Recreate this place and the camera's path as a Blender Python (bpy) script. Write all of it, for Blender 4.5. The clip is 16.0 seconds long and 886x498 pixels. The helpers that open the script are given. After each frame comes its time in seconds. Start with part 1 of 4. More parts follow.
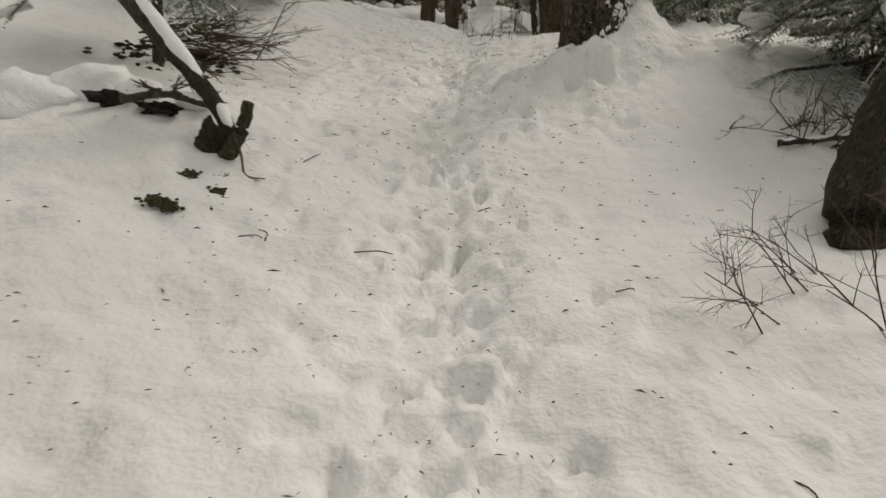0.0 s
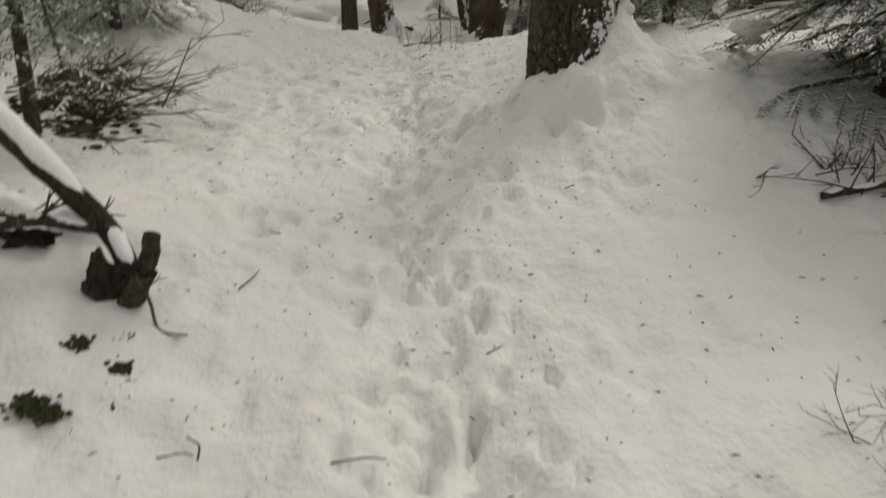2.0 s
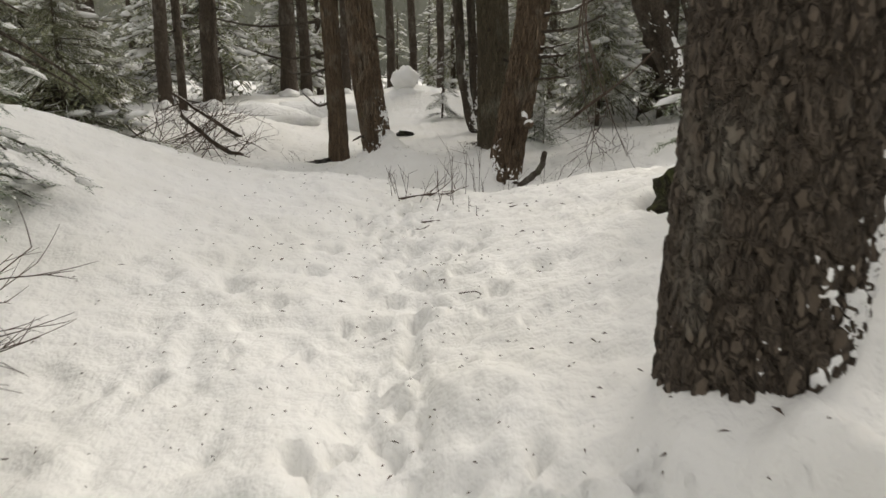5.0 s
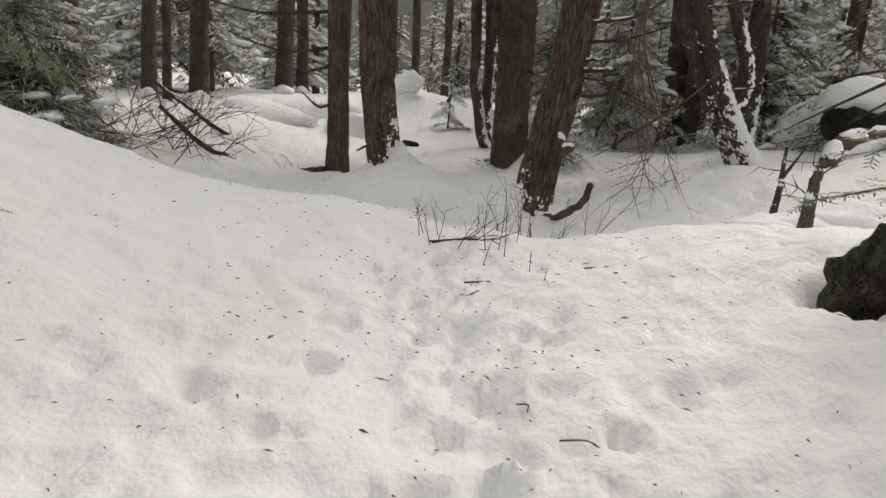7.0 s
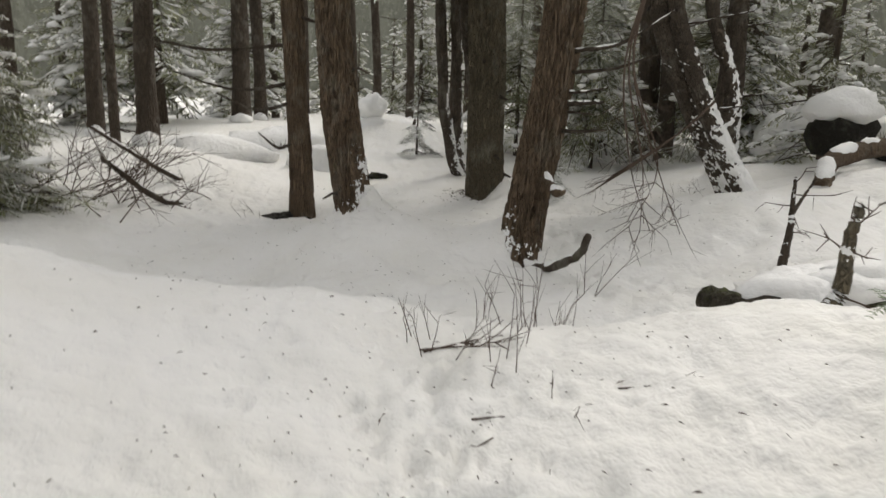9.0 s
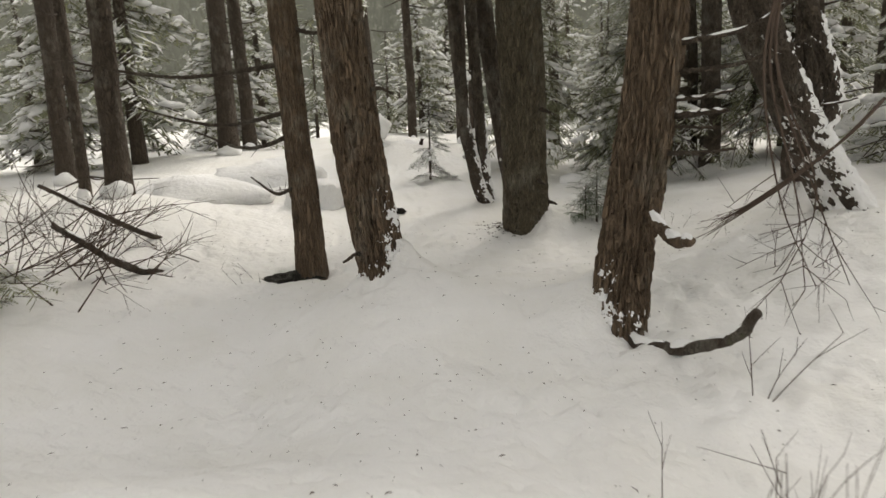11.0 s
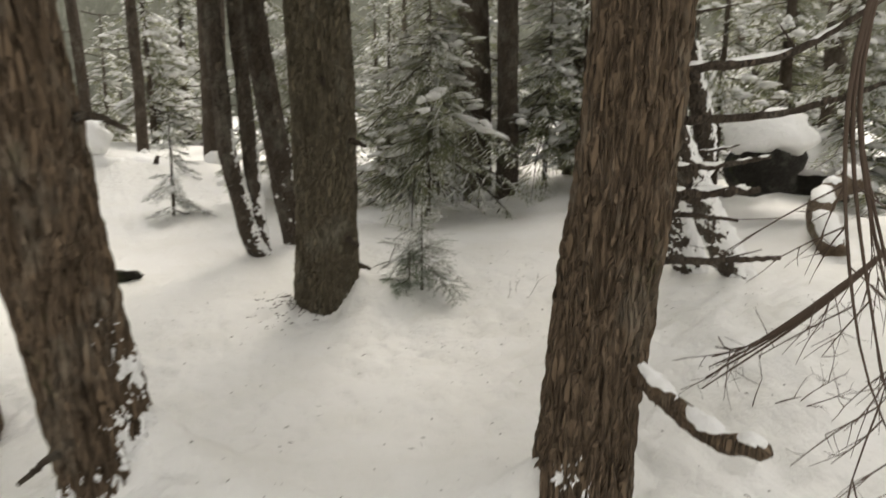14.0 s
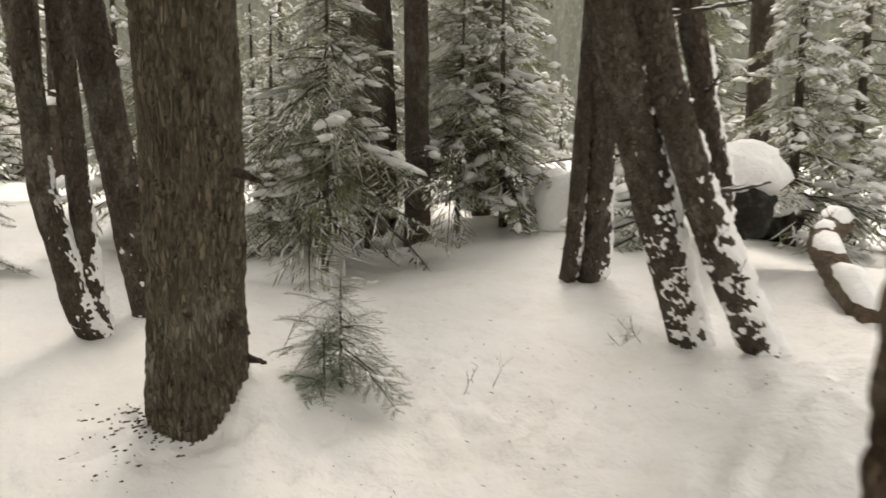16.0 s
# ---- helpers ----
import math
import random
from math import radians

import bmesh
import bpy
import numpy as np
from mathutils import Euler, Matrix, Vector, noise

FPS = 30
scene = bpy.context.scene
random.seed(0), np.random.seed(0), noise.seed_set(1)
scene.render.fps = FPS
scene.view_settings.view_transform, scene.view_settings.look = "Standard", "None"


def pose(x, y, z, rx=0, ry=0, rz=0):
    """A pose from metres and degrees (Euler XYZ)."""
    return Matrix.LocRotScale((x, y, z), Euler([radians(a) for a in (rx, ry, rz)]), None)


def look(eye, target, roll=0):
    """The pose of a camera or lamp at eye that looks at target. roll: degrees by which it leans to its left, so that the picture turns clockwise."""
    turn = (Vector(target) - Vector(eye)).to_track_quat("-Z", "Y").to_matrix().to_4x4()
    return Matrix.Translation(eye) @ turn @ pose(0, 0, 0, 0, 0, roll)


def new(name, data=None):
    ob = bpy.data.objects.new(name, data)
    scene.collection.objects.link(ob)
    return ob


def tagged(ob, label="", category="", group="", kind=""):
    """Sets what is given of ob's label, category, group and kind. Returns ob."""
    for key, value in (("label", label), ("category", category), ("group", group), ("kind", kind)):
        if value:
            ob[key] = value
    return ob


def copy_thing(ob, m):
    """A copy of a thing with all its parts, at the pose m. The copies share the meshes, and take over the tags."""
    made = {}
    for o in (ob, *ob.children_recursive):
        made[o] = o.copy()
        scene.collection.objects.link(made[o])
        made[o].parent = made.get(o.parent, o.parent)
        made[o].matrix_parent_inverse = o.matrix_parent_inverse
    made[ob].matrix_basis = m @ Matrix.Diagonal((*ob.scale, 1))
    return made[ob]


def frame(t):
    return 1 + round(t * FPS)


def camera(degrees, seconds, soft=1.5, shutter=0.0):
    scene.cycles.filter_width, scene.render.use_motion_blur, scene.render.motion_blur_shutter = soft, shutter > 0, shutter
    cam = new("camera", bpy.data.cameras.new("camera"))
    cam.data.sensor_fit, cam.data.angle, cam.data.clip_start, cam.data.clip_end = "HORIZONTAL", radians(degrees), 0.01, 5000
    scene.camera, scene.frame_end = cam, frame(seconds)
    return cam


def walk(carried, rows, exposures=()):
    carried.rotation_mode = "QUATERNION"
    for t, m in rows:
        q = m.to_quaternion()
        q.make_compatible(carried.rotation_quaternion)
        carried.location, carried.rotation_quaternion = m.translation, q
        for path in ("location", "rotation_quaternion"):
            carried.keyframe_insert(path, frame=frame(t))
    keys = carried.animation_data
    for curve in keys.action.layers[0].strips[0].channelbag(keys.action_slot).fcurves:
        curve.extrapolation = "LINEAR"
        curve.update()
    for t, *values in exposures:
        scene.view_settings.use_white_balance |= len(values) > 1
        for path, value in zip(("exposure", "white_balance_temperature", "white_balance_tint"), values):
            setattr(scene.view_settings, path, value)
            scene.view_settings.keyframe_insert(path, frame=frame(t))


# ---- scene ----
cam = camera(66.5, 16.0, shutter=0.4)
PATH = [
    (0, (0.243, 0.79, 1.471), (0.229, 2.688, 0.84), 4.6),
    (0.5, (0.304, 1.121, 1.459), (0.319, 2.986, 0.736), 3.6),
    (1, (0.202, 1.368, 1.553), (0.146, 3.204, 0.762), 1.5),
    (1.5, (-0.016, 1.592, 1.634), (0.085, 3.426, 0.842), 4.9),
    (2, (0.023, 1.785, 1.792), (0.196, 3.657, 1.11), 0.9),
    (2.5, (0.098, 2.109, 1.922), (0.223, 4.029, 1.378), -2.8),
    (3, (0.037, 2.517, 1.967), (0.09, 4.455, 1.477), -3.0),
    (3.5, (0.121, 2.937, 1.983), (0.056, 4.867, 1.465), -3.1),
    (4, (0.129, 3.383, 2.011), (-0.05, 5.317, 1.534), -1.6),
    (4.5, (0.164, 3.99, 2.144), (0.306, 5.919, 1.635), 1.0),
    (5, (0.158, 4.441, 2.198), (0.328, 6.377, 1.728), -0.1),
    (7.5, (-0.112, 5.932, 2.196), (0.122, 7.868, 1.75), 4.8),
    (8, (-0.1, 6.037, 2.145), (0.155, 7.967, 1.688), 4.5),
    (8.5, (-0.164, 6.301, 2.35), (0.121, 8.226, 1.89), 5.4),
    (9, (-0.119, 6.591, 2.502), (0.192, 8.522, 2.085), 1.5),
    (9.5, (-0.155, 7.006, 2.547), (0.103, 8.954, 2.177), -1.6),
    (12, (-0.411, 9.579, 2.711), (0.054, 11.474, 2.275), -3.9),
    (12.5, (-0.408, 10.019, 2.774), (0.2, 11.864, 2.299), -2.7),
    (13, (-0.309, 10.45, 2.797), (0.36, 12.269, 2.303), -2.3),
    (13.5, (-0.3, 10.92, 2.842), (0.474, 12.696, 2.345), -2.9),
    (14, (-0.107, 11.273, 2.872), (0.917, 12.946, 2.481), 0.0),
    (14.5, (0.074, 11.748, 2.815), (1.249, 13.339, 2.518), -1.4),
    (15, (0.247, 12.241, 2.759), (1.625, 13.658, 2.453), -1.3),
    (15.5, (0.469, 12.684, 2.742), (1.862, 14.091, 2.458), 0.1),
    (16, (0.614, 13.169, 2.764), (1.946, 14.634, 2.486), 0.7),
]
SKY, SUN = 0.28, 1.4
EXPOSURES = ((0.0, -0.6, 7200, 10), (1.0, -0.68, 7200, 10), (2.0, -0.6, 7200, 10), (4.0, -0.12, 7150, 10), (5.0, -0.02, 7150, 10), (7.5, 0.0, 6900, 10), (9.5, 0.1, 6950, 10),
             (12.0, 0.33, 7300, 10), (13.0, 0.42, 7300, 10), (14.0, 0.55, 7300, 10), (16.0, 0.82, 7450, 12))
walk(cam, [(t, look(eye, target, roll)) for t, eye, target, roll in PATH], EXPOSURES)

# ---- world and light: a bright overcast sky ----
world = bpy.data.worlds.new("world")
scene.world = world
world.use_nodes = True
wn, wl = world.node_tree.nodes, world.node_tree.links
sky = wn.new("ShaderNodeTexSky")
sky.sky_type, sky.sun_disc = "NISHITA", False
sky.sun_elevation, sky.sun_rotation = radians(48), radians(42)
grey = wn.new("ShaderNodeHueSaturation")
grey.inputs["Saturation"].default_value = 0.12
wl.new(sky.outputs[0], grey.inputs["Color"])
wl.new(grey.outputs[0], wn["Background"].inputs["Color"])
wn["Background"].inputs["Strength"].default_value = SKY
sun = new("sun", bpy.data.lights.new("sun", "SUN"))
sun.data.energy, sun.data.angle, sun.data.color = SUN, radians(24), (1.0, 0.97, 0.92)
sun.matrix_world = look((5.0, 5.5, 8.3), (0, 0, 0))


# ---- materials ----
def material(name, base, rough=0.8):
    m = bpy.data.materials.new(name)
    m.use_nodes = True
    p = m.node_tree.nodes["Principled BSDF"]
    p.inputs["Base Color"].default_value = (*base, 1)
    p.inputs["Roughness"].default_value = rough
    p.inputs["Specular IOR Level"].default_value = 0.3
    return m, m.node_tree.nodes, m.node_tree.links, p


def mixed(nodes, links, factor, a, b):
    """A colour between a and b, each a colour or a socket."""
    n = nodes.new("ShaderNodeMix")
    n.data_type = "RGBA"
    links.new(factor, n.inputs["Factor"])
    for socket, v in ((n.inputs[6], a), (n.inputs[7], b)):
        if isinstance(v, tuple):
            socket.default_value = (*v, 1)
        else:
            links.new(v, socket)
    return n.outputs[2]


def texture(nodes, links, scale, detail=4.0, stretch=(1, 1, 1), rough=0.55):
    co, mp, tx = nodes.new("ShaderNodeTexCoord"), nodes.new("ShaderNodeMapping"), nodes.new("ShaderNodeTexNoise")
    mp.inputs["Scale"].default_value = stretch
    tx.inputs["Scale"].default_value, tx.inputs["Detail"].default_value, tx.inputs["Roughness"].default_value = scale, detail, rough
    links.new(co.outputs["Object"], mp.inputs["Vector"])
    links.new(mp.outputs[0], tx.inputs["Vector"])
    return tx.outputs["Fac"]


def stepped(nodes, links, value, low, high):
    n = nodes.new("ShaderNodeMapRange")
    n.inputs["From Min"].default_value, n.inputs["From Max"].default_value = low, high
    links.new(value, n.inputs["Value"])
    return n.outputs[0]


def bumped(nodes, links, p, height, strength, distance):
    n = nodes.new("ShaderNodeBump")
    n.inputs["Strength"].default_value, n.inputs["Distance"].default_value = strength, distance
    links.new(height, n.inputs["Height"])
    if p.inputs["Normal"].is_linked:
        links.new(p.inputs["Normal"].links[0].from_socket, n.inputs["Normal"])
    links.new(n.outputs[0], p.inputs["Normal"])


def snow_material(name, base, specks):
    m, n, l, p = material(name, base, 0.65)
    stain = stepped(n, l, texture(n, l, 1.3, 5), 0.42, 0.75)
    colour = mixed(n, l, stain, base, tuple(c * s for c, s in zip(base, (0.93, 0.925, 0.90))))
    if specks:
        dirt = stepped(n, l, texture(n, l, 46, 3, (1, 1, 0.5), 0.7), 0.68, 0.76)
        patch = stepped(n, l, texture(n, l, 0.9, 3), 0.5, 0.68)
        both = n.new("ShaderNodeMath")
        both.operation = "MULTIPLY"
        l.new(dirt, both.inputs[0])
        l.new(patch, both.inputs[1])
        colour = mixed(n, l, both.outputs[0], colour, (0.3, 0.27, 0.2))
    l.new(colour, p.inputs["Base Color"])
    bumped(n, l, p, texture(n, l, 10, 3), 0.5, 0.06)
    bumped(n, l, p, texture(n, l, 48, 4), 0.35, 0.01)
    p.inputs["Subsurface Weight"].default_value = 0.0
    return m


def bark_material(name, ridge, deep, scale=22.0, moss=0.0, long=0.3, lichen=(0.30, 0.30, 0.26)):
    """Fissured bark: ridges long up the trunk, dark between, grey-green growth in patches."""
    m, n, l, p = material(name, ridge, 0.92)
    f = texture(n, l, scale * 0.4, 6, (1.6, 1.6, long), 0.62)
    co, mp, bent, plate = n.new("ShaderNodeTexCoord"), n.new("ShaderNodeMapping"), n.new("ShaderNodeVectorMath"), n.new("ShaderNodeTexVoronoi")
    wave = n.new("ShaderNodeTexNoise")
    wave.inputs["Scale"].default_value, wave.inputs["Detail"].default_value = 7.0, 4.0
    mp.inputs["Scale"].default_value = (1, 1, long)
    bent.operation = "MULTIPLY_ADD"
    bent.inputs[1].default_value = (0.05, 0.05, 0.04)
    plate.feature = "DISTANCE_TO_EDGE"
    plate.inputs["Scale"].default_value = scale
    l.new(co.outputs["Object"], mp.inputs["Vector"])
    l.new(mp.outputs[0], wave.inputs["Vector"])
    l.new(wave.outputs["Color"], bent.inputs[0])
    l.new(mp.outputs[0], bent.inputs[2])
    l.new(bent.outputs[0], plate.inputs["Vector"])
    fine = texture(n, l, 70, 5, (1, 1, 0.3), 0.65)
    uneven = n.new("ShaderNodeMath")
    uneven.operation = "MULTIPLY_ADD"
    uneven.inputs[1].default_value, uneven.inputs[2].default_value = 0.5, -0.2
    l.new(f, uneven.inputs[0])
    both = n.new("ShaderNodeMath")
    both.operation = "MINIMUM"
    part_of = n.new("ShaderNodeMath")
    part_of.operation = "MULTIPLY_ADD"
    part_of.inputs[1].default_value = 0.9
    l.new(plate.outputs["Distance"], part_of.inputs[0])
    l.new(uneven.outputs[0], part_of.inputs[2])
    away, half = n.new("ShaderNodeMath"), n.new("ShaderNodeMath")
    half.operation, half.inputs[1].default_value = "SUBTRACT", 0.5
    away.operation = "ABSOLUTE"
    l.new(texture(n, l, scale * 0.42, 3, (1, 1, long * 0.8), 0.6), half.inputs[0])
    l.new(half.outputs[0], away.inputs[0])
    wide = n.new("ShaderNodeMath")
    wide.operation = "MULTIPLY_ADD"
    wide.inputs[1].default_value, wide.inputs[2].default_value = 2.2, 0.02
    l.new(away.outputs[0], wide.inputs[0])
    l.new(part_of.outputs[0], both.inputs[0])
    l.new(wide.outputs[0], both.inputs[1])
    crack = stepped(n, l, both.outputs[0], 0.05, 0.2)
    # deep is near black: the shade inside the fissures is painted into the colour
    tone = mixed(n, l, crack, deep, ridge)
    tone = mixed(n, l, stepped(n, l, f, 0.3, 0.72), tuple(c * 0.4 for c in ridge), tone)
    tone = mixed(n, l, stepped(n, l, fine, 0.35, 0.75), tuple(c * 0.75 for c in ridge), tone)
    grow = stepped(n, l, texture(n, l, 3.1, 5, (1, 1, 0.6), 0.7), 0.52, 0.72)
    tone = mixed(n, l, grow, tone, tuple(c * 0.6 + k * 0.4 for c, k in zip(ridge, lichen)))
    if moss:
        green = stepped(n, l, texture(n, l, 2.4, 6, (1, 1, 0.7), 0.75), 0.72 - moss * 0.3, 0.86 - moss * 0.3)
        tone = mixed(n, l, green, tone, (0.075, 0.085, 0.03))
    l.new(tone, p.inputs["Base Color"])
    bumped(n, l, p, crack, 1.0, 0.04)
    bumped(n, l, p, fine, 0.6, 0.006)
    return m


def leaf_material(name, dark, light):
    m, n, l, p = material(name, dark, 0.6)
    geo = n.new("ShaderNodeNewGeometry")
    one = mixed(n, l, geo.outputs["Random Per Island"], dark, light)
    l.new(mixed(n, l, stepped(n, l, texture(n, l, 1.7, 3), 0.35, 0.7), one, tuple(c * 0.7 for c in dark)), p.inputs["Base Color"])
    return m


SNOW = snow_material("snow_ground", (0.81, 0.805, 0.785), True)
CAP = snow_material("snow_cap", (0.86, 0.86, 0.855), False)
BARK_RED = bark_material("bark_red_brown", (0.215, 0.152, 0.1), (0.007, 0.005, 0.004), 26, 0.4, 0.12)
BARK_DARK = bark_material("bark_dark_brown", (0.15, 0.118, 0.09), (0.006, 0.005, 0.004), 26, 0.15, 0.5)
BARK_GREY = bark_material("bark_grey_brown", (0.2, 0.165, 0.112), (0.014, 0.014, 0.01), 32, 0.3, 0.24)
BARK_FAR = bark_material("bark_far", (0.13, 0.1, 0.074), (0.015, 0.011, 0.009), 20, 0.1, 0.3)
DEAD = bark_material("dead_branch", (0.13, 0.10, 0.075), (0.03, 0.022, 0.016), 40, 0.3, 0.5)
TWIG = material("twig", (0.085, 0.06, 0.045), 0.85)[0]
MOSSY = bark_material("mossy_rotten_wood", (0.085, 0.07, 0.048), (0.006, 0.005, 0.004), 30, 0.75, 0.4)
LITTER = bark_material("needle_litter", (0.10, 0.07, 0.045), (0.025, 0.018, 0.012), 60, 0.2, 1.0)
# dark stone, also used for blobs that stand for dark gaps
ROCK_AND_GAP = bark_material("dark_rock_and_gap", (0.05, 0.045, 0.035), (0.015, 0.013, 0.01), 25, 0.45, 1.0)
MOSS = leaf_material("moss", (0.035, 0.04, 0.012), (0.12, 0.13, 0.03))
# pale grey-green: the haze over the far forest is put into this colour
FAR_WOODS_HAZED = bark_material("far_woods_hazed", (0.22, 0.225, 0.185), (0.03, 0.032, 0.024), 0.9, 0.5, 0.25)
LEAF = leaf_material("conifer_needles", (0.16, 0.17, 0.09), (0.46, 0.47, 0.3))
LEAF_NEAR = leaf_material("fir_needles", (0.07, 0.105, 0.045), (0.23, 0.28, 0.16))
LEAF_FROST = leaf_material("frosted_needles", (0.16, 0.18, 0.13), (0.5, 0.52, 0.46))


# ---- the lie of the snow ----
PROFILE_Y = (-400, -60, -12, 0, 2.4, 3.4, 5.0, 6.2, 8.0, 9.0, 10.2, 11.0, 12.3, 14.0, 16.0, 18.0, 20.0, 28.0, 45.0, 120.0, 400.0)
PROFILE_Z = (-30, -7, -1.6, -0.05, 0.34, 0.52, 0.82, 1.06, 1.17, 1.26, 1.41, 1.25, 0.97, 1.09, 1.0, 1.1, 1.25, 1.8, 2.0, 3.0, 6.0)
# broad mounds and hollows: x, y, height, width across, width along
MOUNDS = (
    (-2.8, 9.5, 0.52, 1.0, 1.1), (-1.6, 6.6, -0.2, 1, 1), (2.3, 7.2, 0.35, 1, 1.2), (1.3, 2.8, 0.11, 0.8, 1),
    (-1.2, 3.8, 0.02, 0.8, 0.8), (1.2, 4.9, 0.04, 0.8, 0.8), (2.2, 9.3, 0.2, 0.8, 0.8), (-0.2, 10.2, 0.08, 0.9, 0.6),
    (-1.75, 13.5, -0.34, 0.8, 1.2), (0.1, 13.9, 0.21, 0.6, 0.5), (1.3, 12, -0.04, 0.9, 0.9), (3.4, 10.6, -0.38, 1.2, 1),
    (4.6, 13.6, 0.44, 1.2, 1), (2.8, 16.2, -0.1, 1.2, 1), (6.2, 16.6, 0.13, 1.5, 1.3), (-3.2, 18.6, 0.47, 1.1, 1),
    (-1.2, 16.6, -0.09, 1.1, 1), (6.8, 20.6, -0.33, 1.6, 1.4), (-4.6, 13, -0.13, 1.6, 2),
)
FAR_MOUNDS = ((1.35, 5.95, 0.24, 0.45, 0.36), (-1.35, 4.6, 0.2, 0.4, 0.4), (7.4, 14.7, 0.5, 1.0, 0.9), (-0.95, 13.1, -0.17, 0.42, 0.9), (-0.14, 10.25, 0.05, 0.35, 0.22), (2.8, 17.1, 0.14, 0.35, 0.35), (0.1, 11.6, -0.06, 2.0, 0.5), (1.9, 10.9, -0.12, 0.7, 0.35), (2.3, 17.1, 0.06, 0.7, 0.6), (0.8, 13.5, 0.13, 0.7, 0.4), (1.35, 10.7, -0.28, 0.7, 0.6), (-7.0, 14.0, 0.6, 2.5, 3.0), (9.5, 18.5, 0.6, 2.5, 2.5), (0.95, 25.4, 0.4, 0.9, 0.8), (2.1, 25.8, 0.25, 1.2, 0.9))
# snow banked steeply against the trunks: x, y, height, reach
CONES = ((1.66, 13.32, 0.55, 0.18), (0.24, 14.46, 0.7, 0.2), (1.46, 6.2, 0.75, 0.15), (2.46, 17.2, 0.3, 0.2), (7.2, 20.7, 0.5, 0.25))


def ramp(v, a, b):
    s = np.clip((v - a) / (b - a), 0, 1)
    return s * s * (3 - 2 * s)


def lie(x, y):
    """The height of the snow, without its small relief."""
    x, y = np.asarray(x, float), np.asarray(y, float)
    z = 0
    for s in (-0.45, -0.15, 0.15, 0.45):
        z = z + np.interp(y + s, PROFILE_Y, PROFILE_Z) / 4
    bowl = 0.045 * (1 - 0.8 * ramp(y, 10.5, 13.0))
    z = z + bowl * x * x / (1 + 0.1 * x * x)
    for mx, my, h, sx, sy in MOUNDS + FAR_MOUNDS:
        z = z + h * np.exp(-((x - mx) / sx) ** 2 / 2 - ((y - my) / sy) ** 2 / 2)
    for cx, cy, h, reach in CONES:
        z = z + h * np.exp(-np.sqrt((x - cx) ** 2 + (y - cy) ** 2 + 0.012) / reach)
    far = ramp(np.hypot(x, y - 12), 12, 30)
    z = z + far * (0.5 * np.sin(x * 0.31 + 1) * np.sin(y * 0.27) + 0.25 * np.sin(x * 0.83 + y * 0.4))
    return z


# ---- building blocks ----
class Geo:
    """Gathers vertices and faces for one mesh."""

    def __init__(self):
        self.v, self.f, self.n = [], [], 0

    def add(self, verts, faces):
        verts = np.asarray(verts, float).reshape(-1, 3)
        self.v.append(verts)
        self.f.extend(tuple(i + self.n for i in face) for face in faces)
        self.n += len(verts)

    def add_array(self, verts, faces):
        self.v.append(verts)
        self.f.extend((faces + self.n).tolist())
        self.n += len(verts)

    def mesh(self, name, mat, smooth=True):
        me = bpy.data.meshes.new(name)
        me.from_pydata(np.concatenate(self.v) if self.v else [], [], self.f)
        me.materials.append(mat)
        if smooth:
            me.shade_smooth()
        me.update()
        return me


def part(name, geo, mat, parent, label="", smooth=True):
    ob = new(name, geo.mesh(name, mat, smooth))
    ob.parent = parent
    return tagged(ob, label)


def thing(name, at, label, category, group="", kind=""):
    ob = new(name)
    ob.empty_display_size = 0.2
    ob.location = at
    return tagged(ob, label, category, group, kind)


def single(name, geo, mat, label, category, group="", kind="", smooth=True):
    return tagged(new(name, geo.mesh(name, mat, smooth)), label, category, group, kind)


def spline(points, steps):
    """A smooth line through points (any width of row), sampled."""
    p = np.asarray(points, float)
    if len(p) == 2:
        s = np.linspace(0, 1, steps)[:, None]
        return p[0] * (1 - s) + p[1] * s
    p = np.vstack([2 * p[0] - p[1], p, 2 * p[-1] - p[-2]])
    out = []
    for u in np.linspace(0, len(p) - 3 - 1e-6, max(steps, 60)):
        i = int(u)
        t = u - i
        a, b, c, d = p[i:i + 4]
        out.append(0.5 * (2 * b + (c - a) * t + (2 * a - 5 * b + 4 * c - d) * t * t + (3 * b - a - 3 * c + d) * t ** 3))
    out = np.array(out)
    way = np.r_[0, np.cumsum(np.linalg.norm(np.diff(out[:, :3], axis=0), axis=1))]
    even = np.linspace(0, way[-1], steps)
    return np.stack([np.interp(even, way, out[:, c]) for c in range(out.shape[1])], 1)


def frames(line):
    tan = np.gradient(line, axis=0)
    tan /= np.linalg.norm(tan, axis=1)[:, None] + 1e-9
    ref = np.where(np.abs(tan[:, 2:3]) < 0.9, np.array([[0, 0, 1.0]]), np.array([[1.0, 0, 0]]))
    side = np.cross(tan, ref)
    side /= np.linalg.norm(side, axis=1)[:, None] + 1e-9
    return tan, side, np.cross(side, tan)


def tube(geo, line, radii, sides=6, rough=0.0, seed=0, caps=True):
    line, radii = np.asarray(line, float), np.asarray(radii, float)
    _, a, b = frames(line)
    ang = np.linspace(0, 2 * math.pi, sides, endpoint=False)
    rng = np.random.RandomState(seed)
    r = radii[:, None] * (1 + rough * rng.uniform(-1, 1, (len(line), sides)))
    v = line[:, None] + r[..., None] * (a[:, None] * np.cos(ang)[None, :, None] + b[:, None] * np.sin(ang)[None, :, None])
    n = len(line)
    faces = [(i * sides + j, i * sides + (j + 1) % sides, (i + 1) * sides + (j + 1) % sides, (i + 1) * sides + j) for i in range(n - 1) for j in range(sides)]
    if caps:
        faces += [tuple(range(sides))[::-1], tuple((n - 1) * sides + j for j in range(sides))]
    geo.add(v, faces)


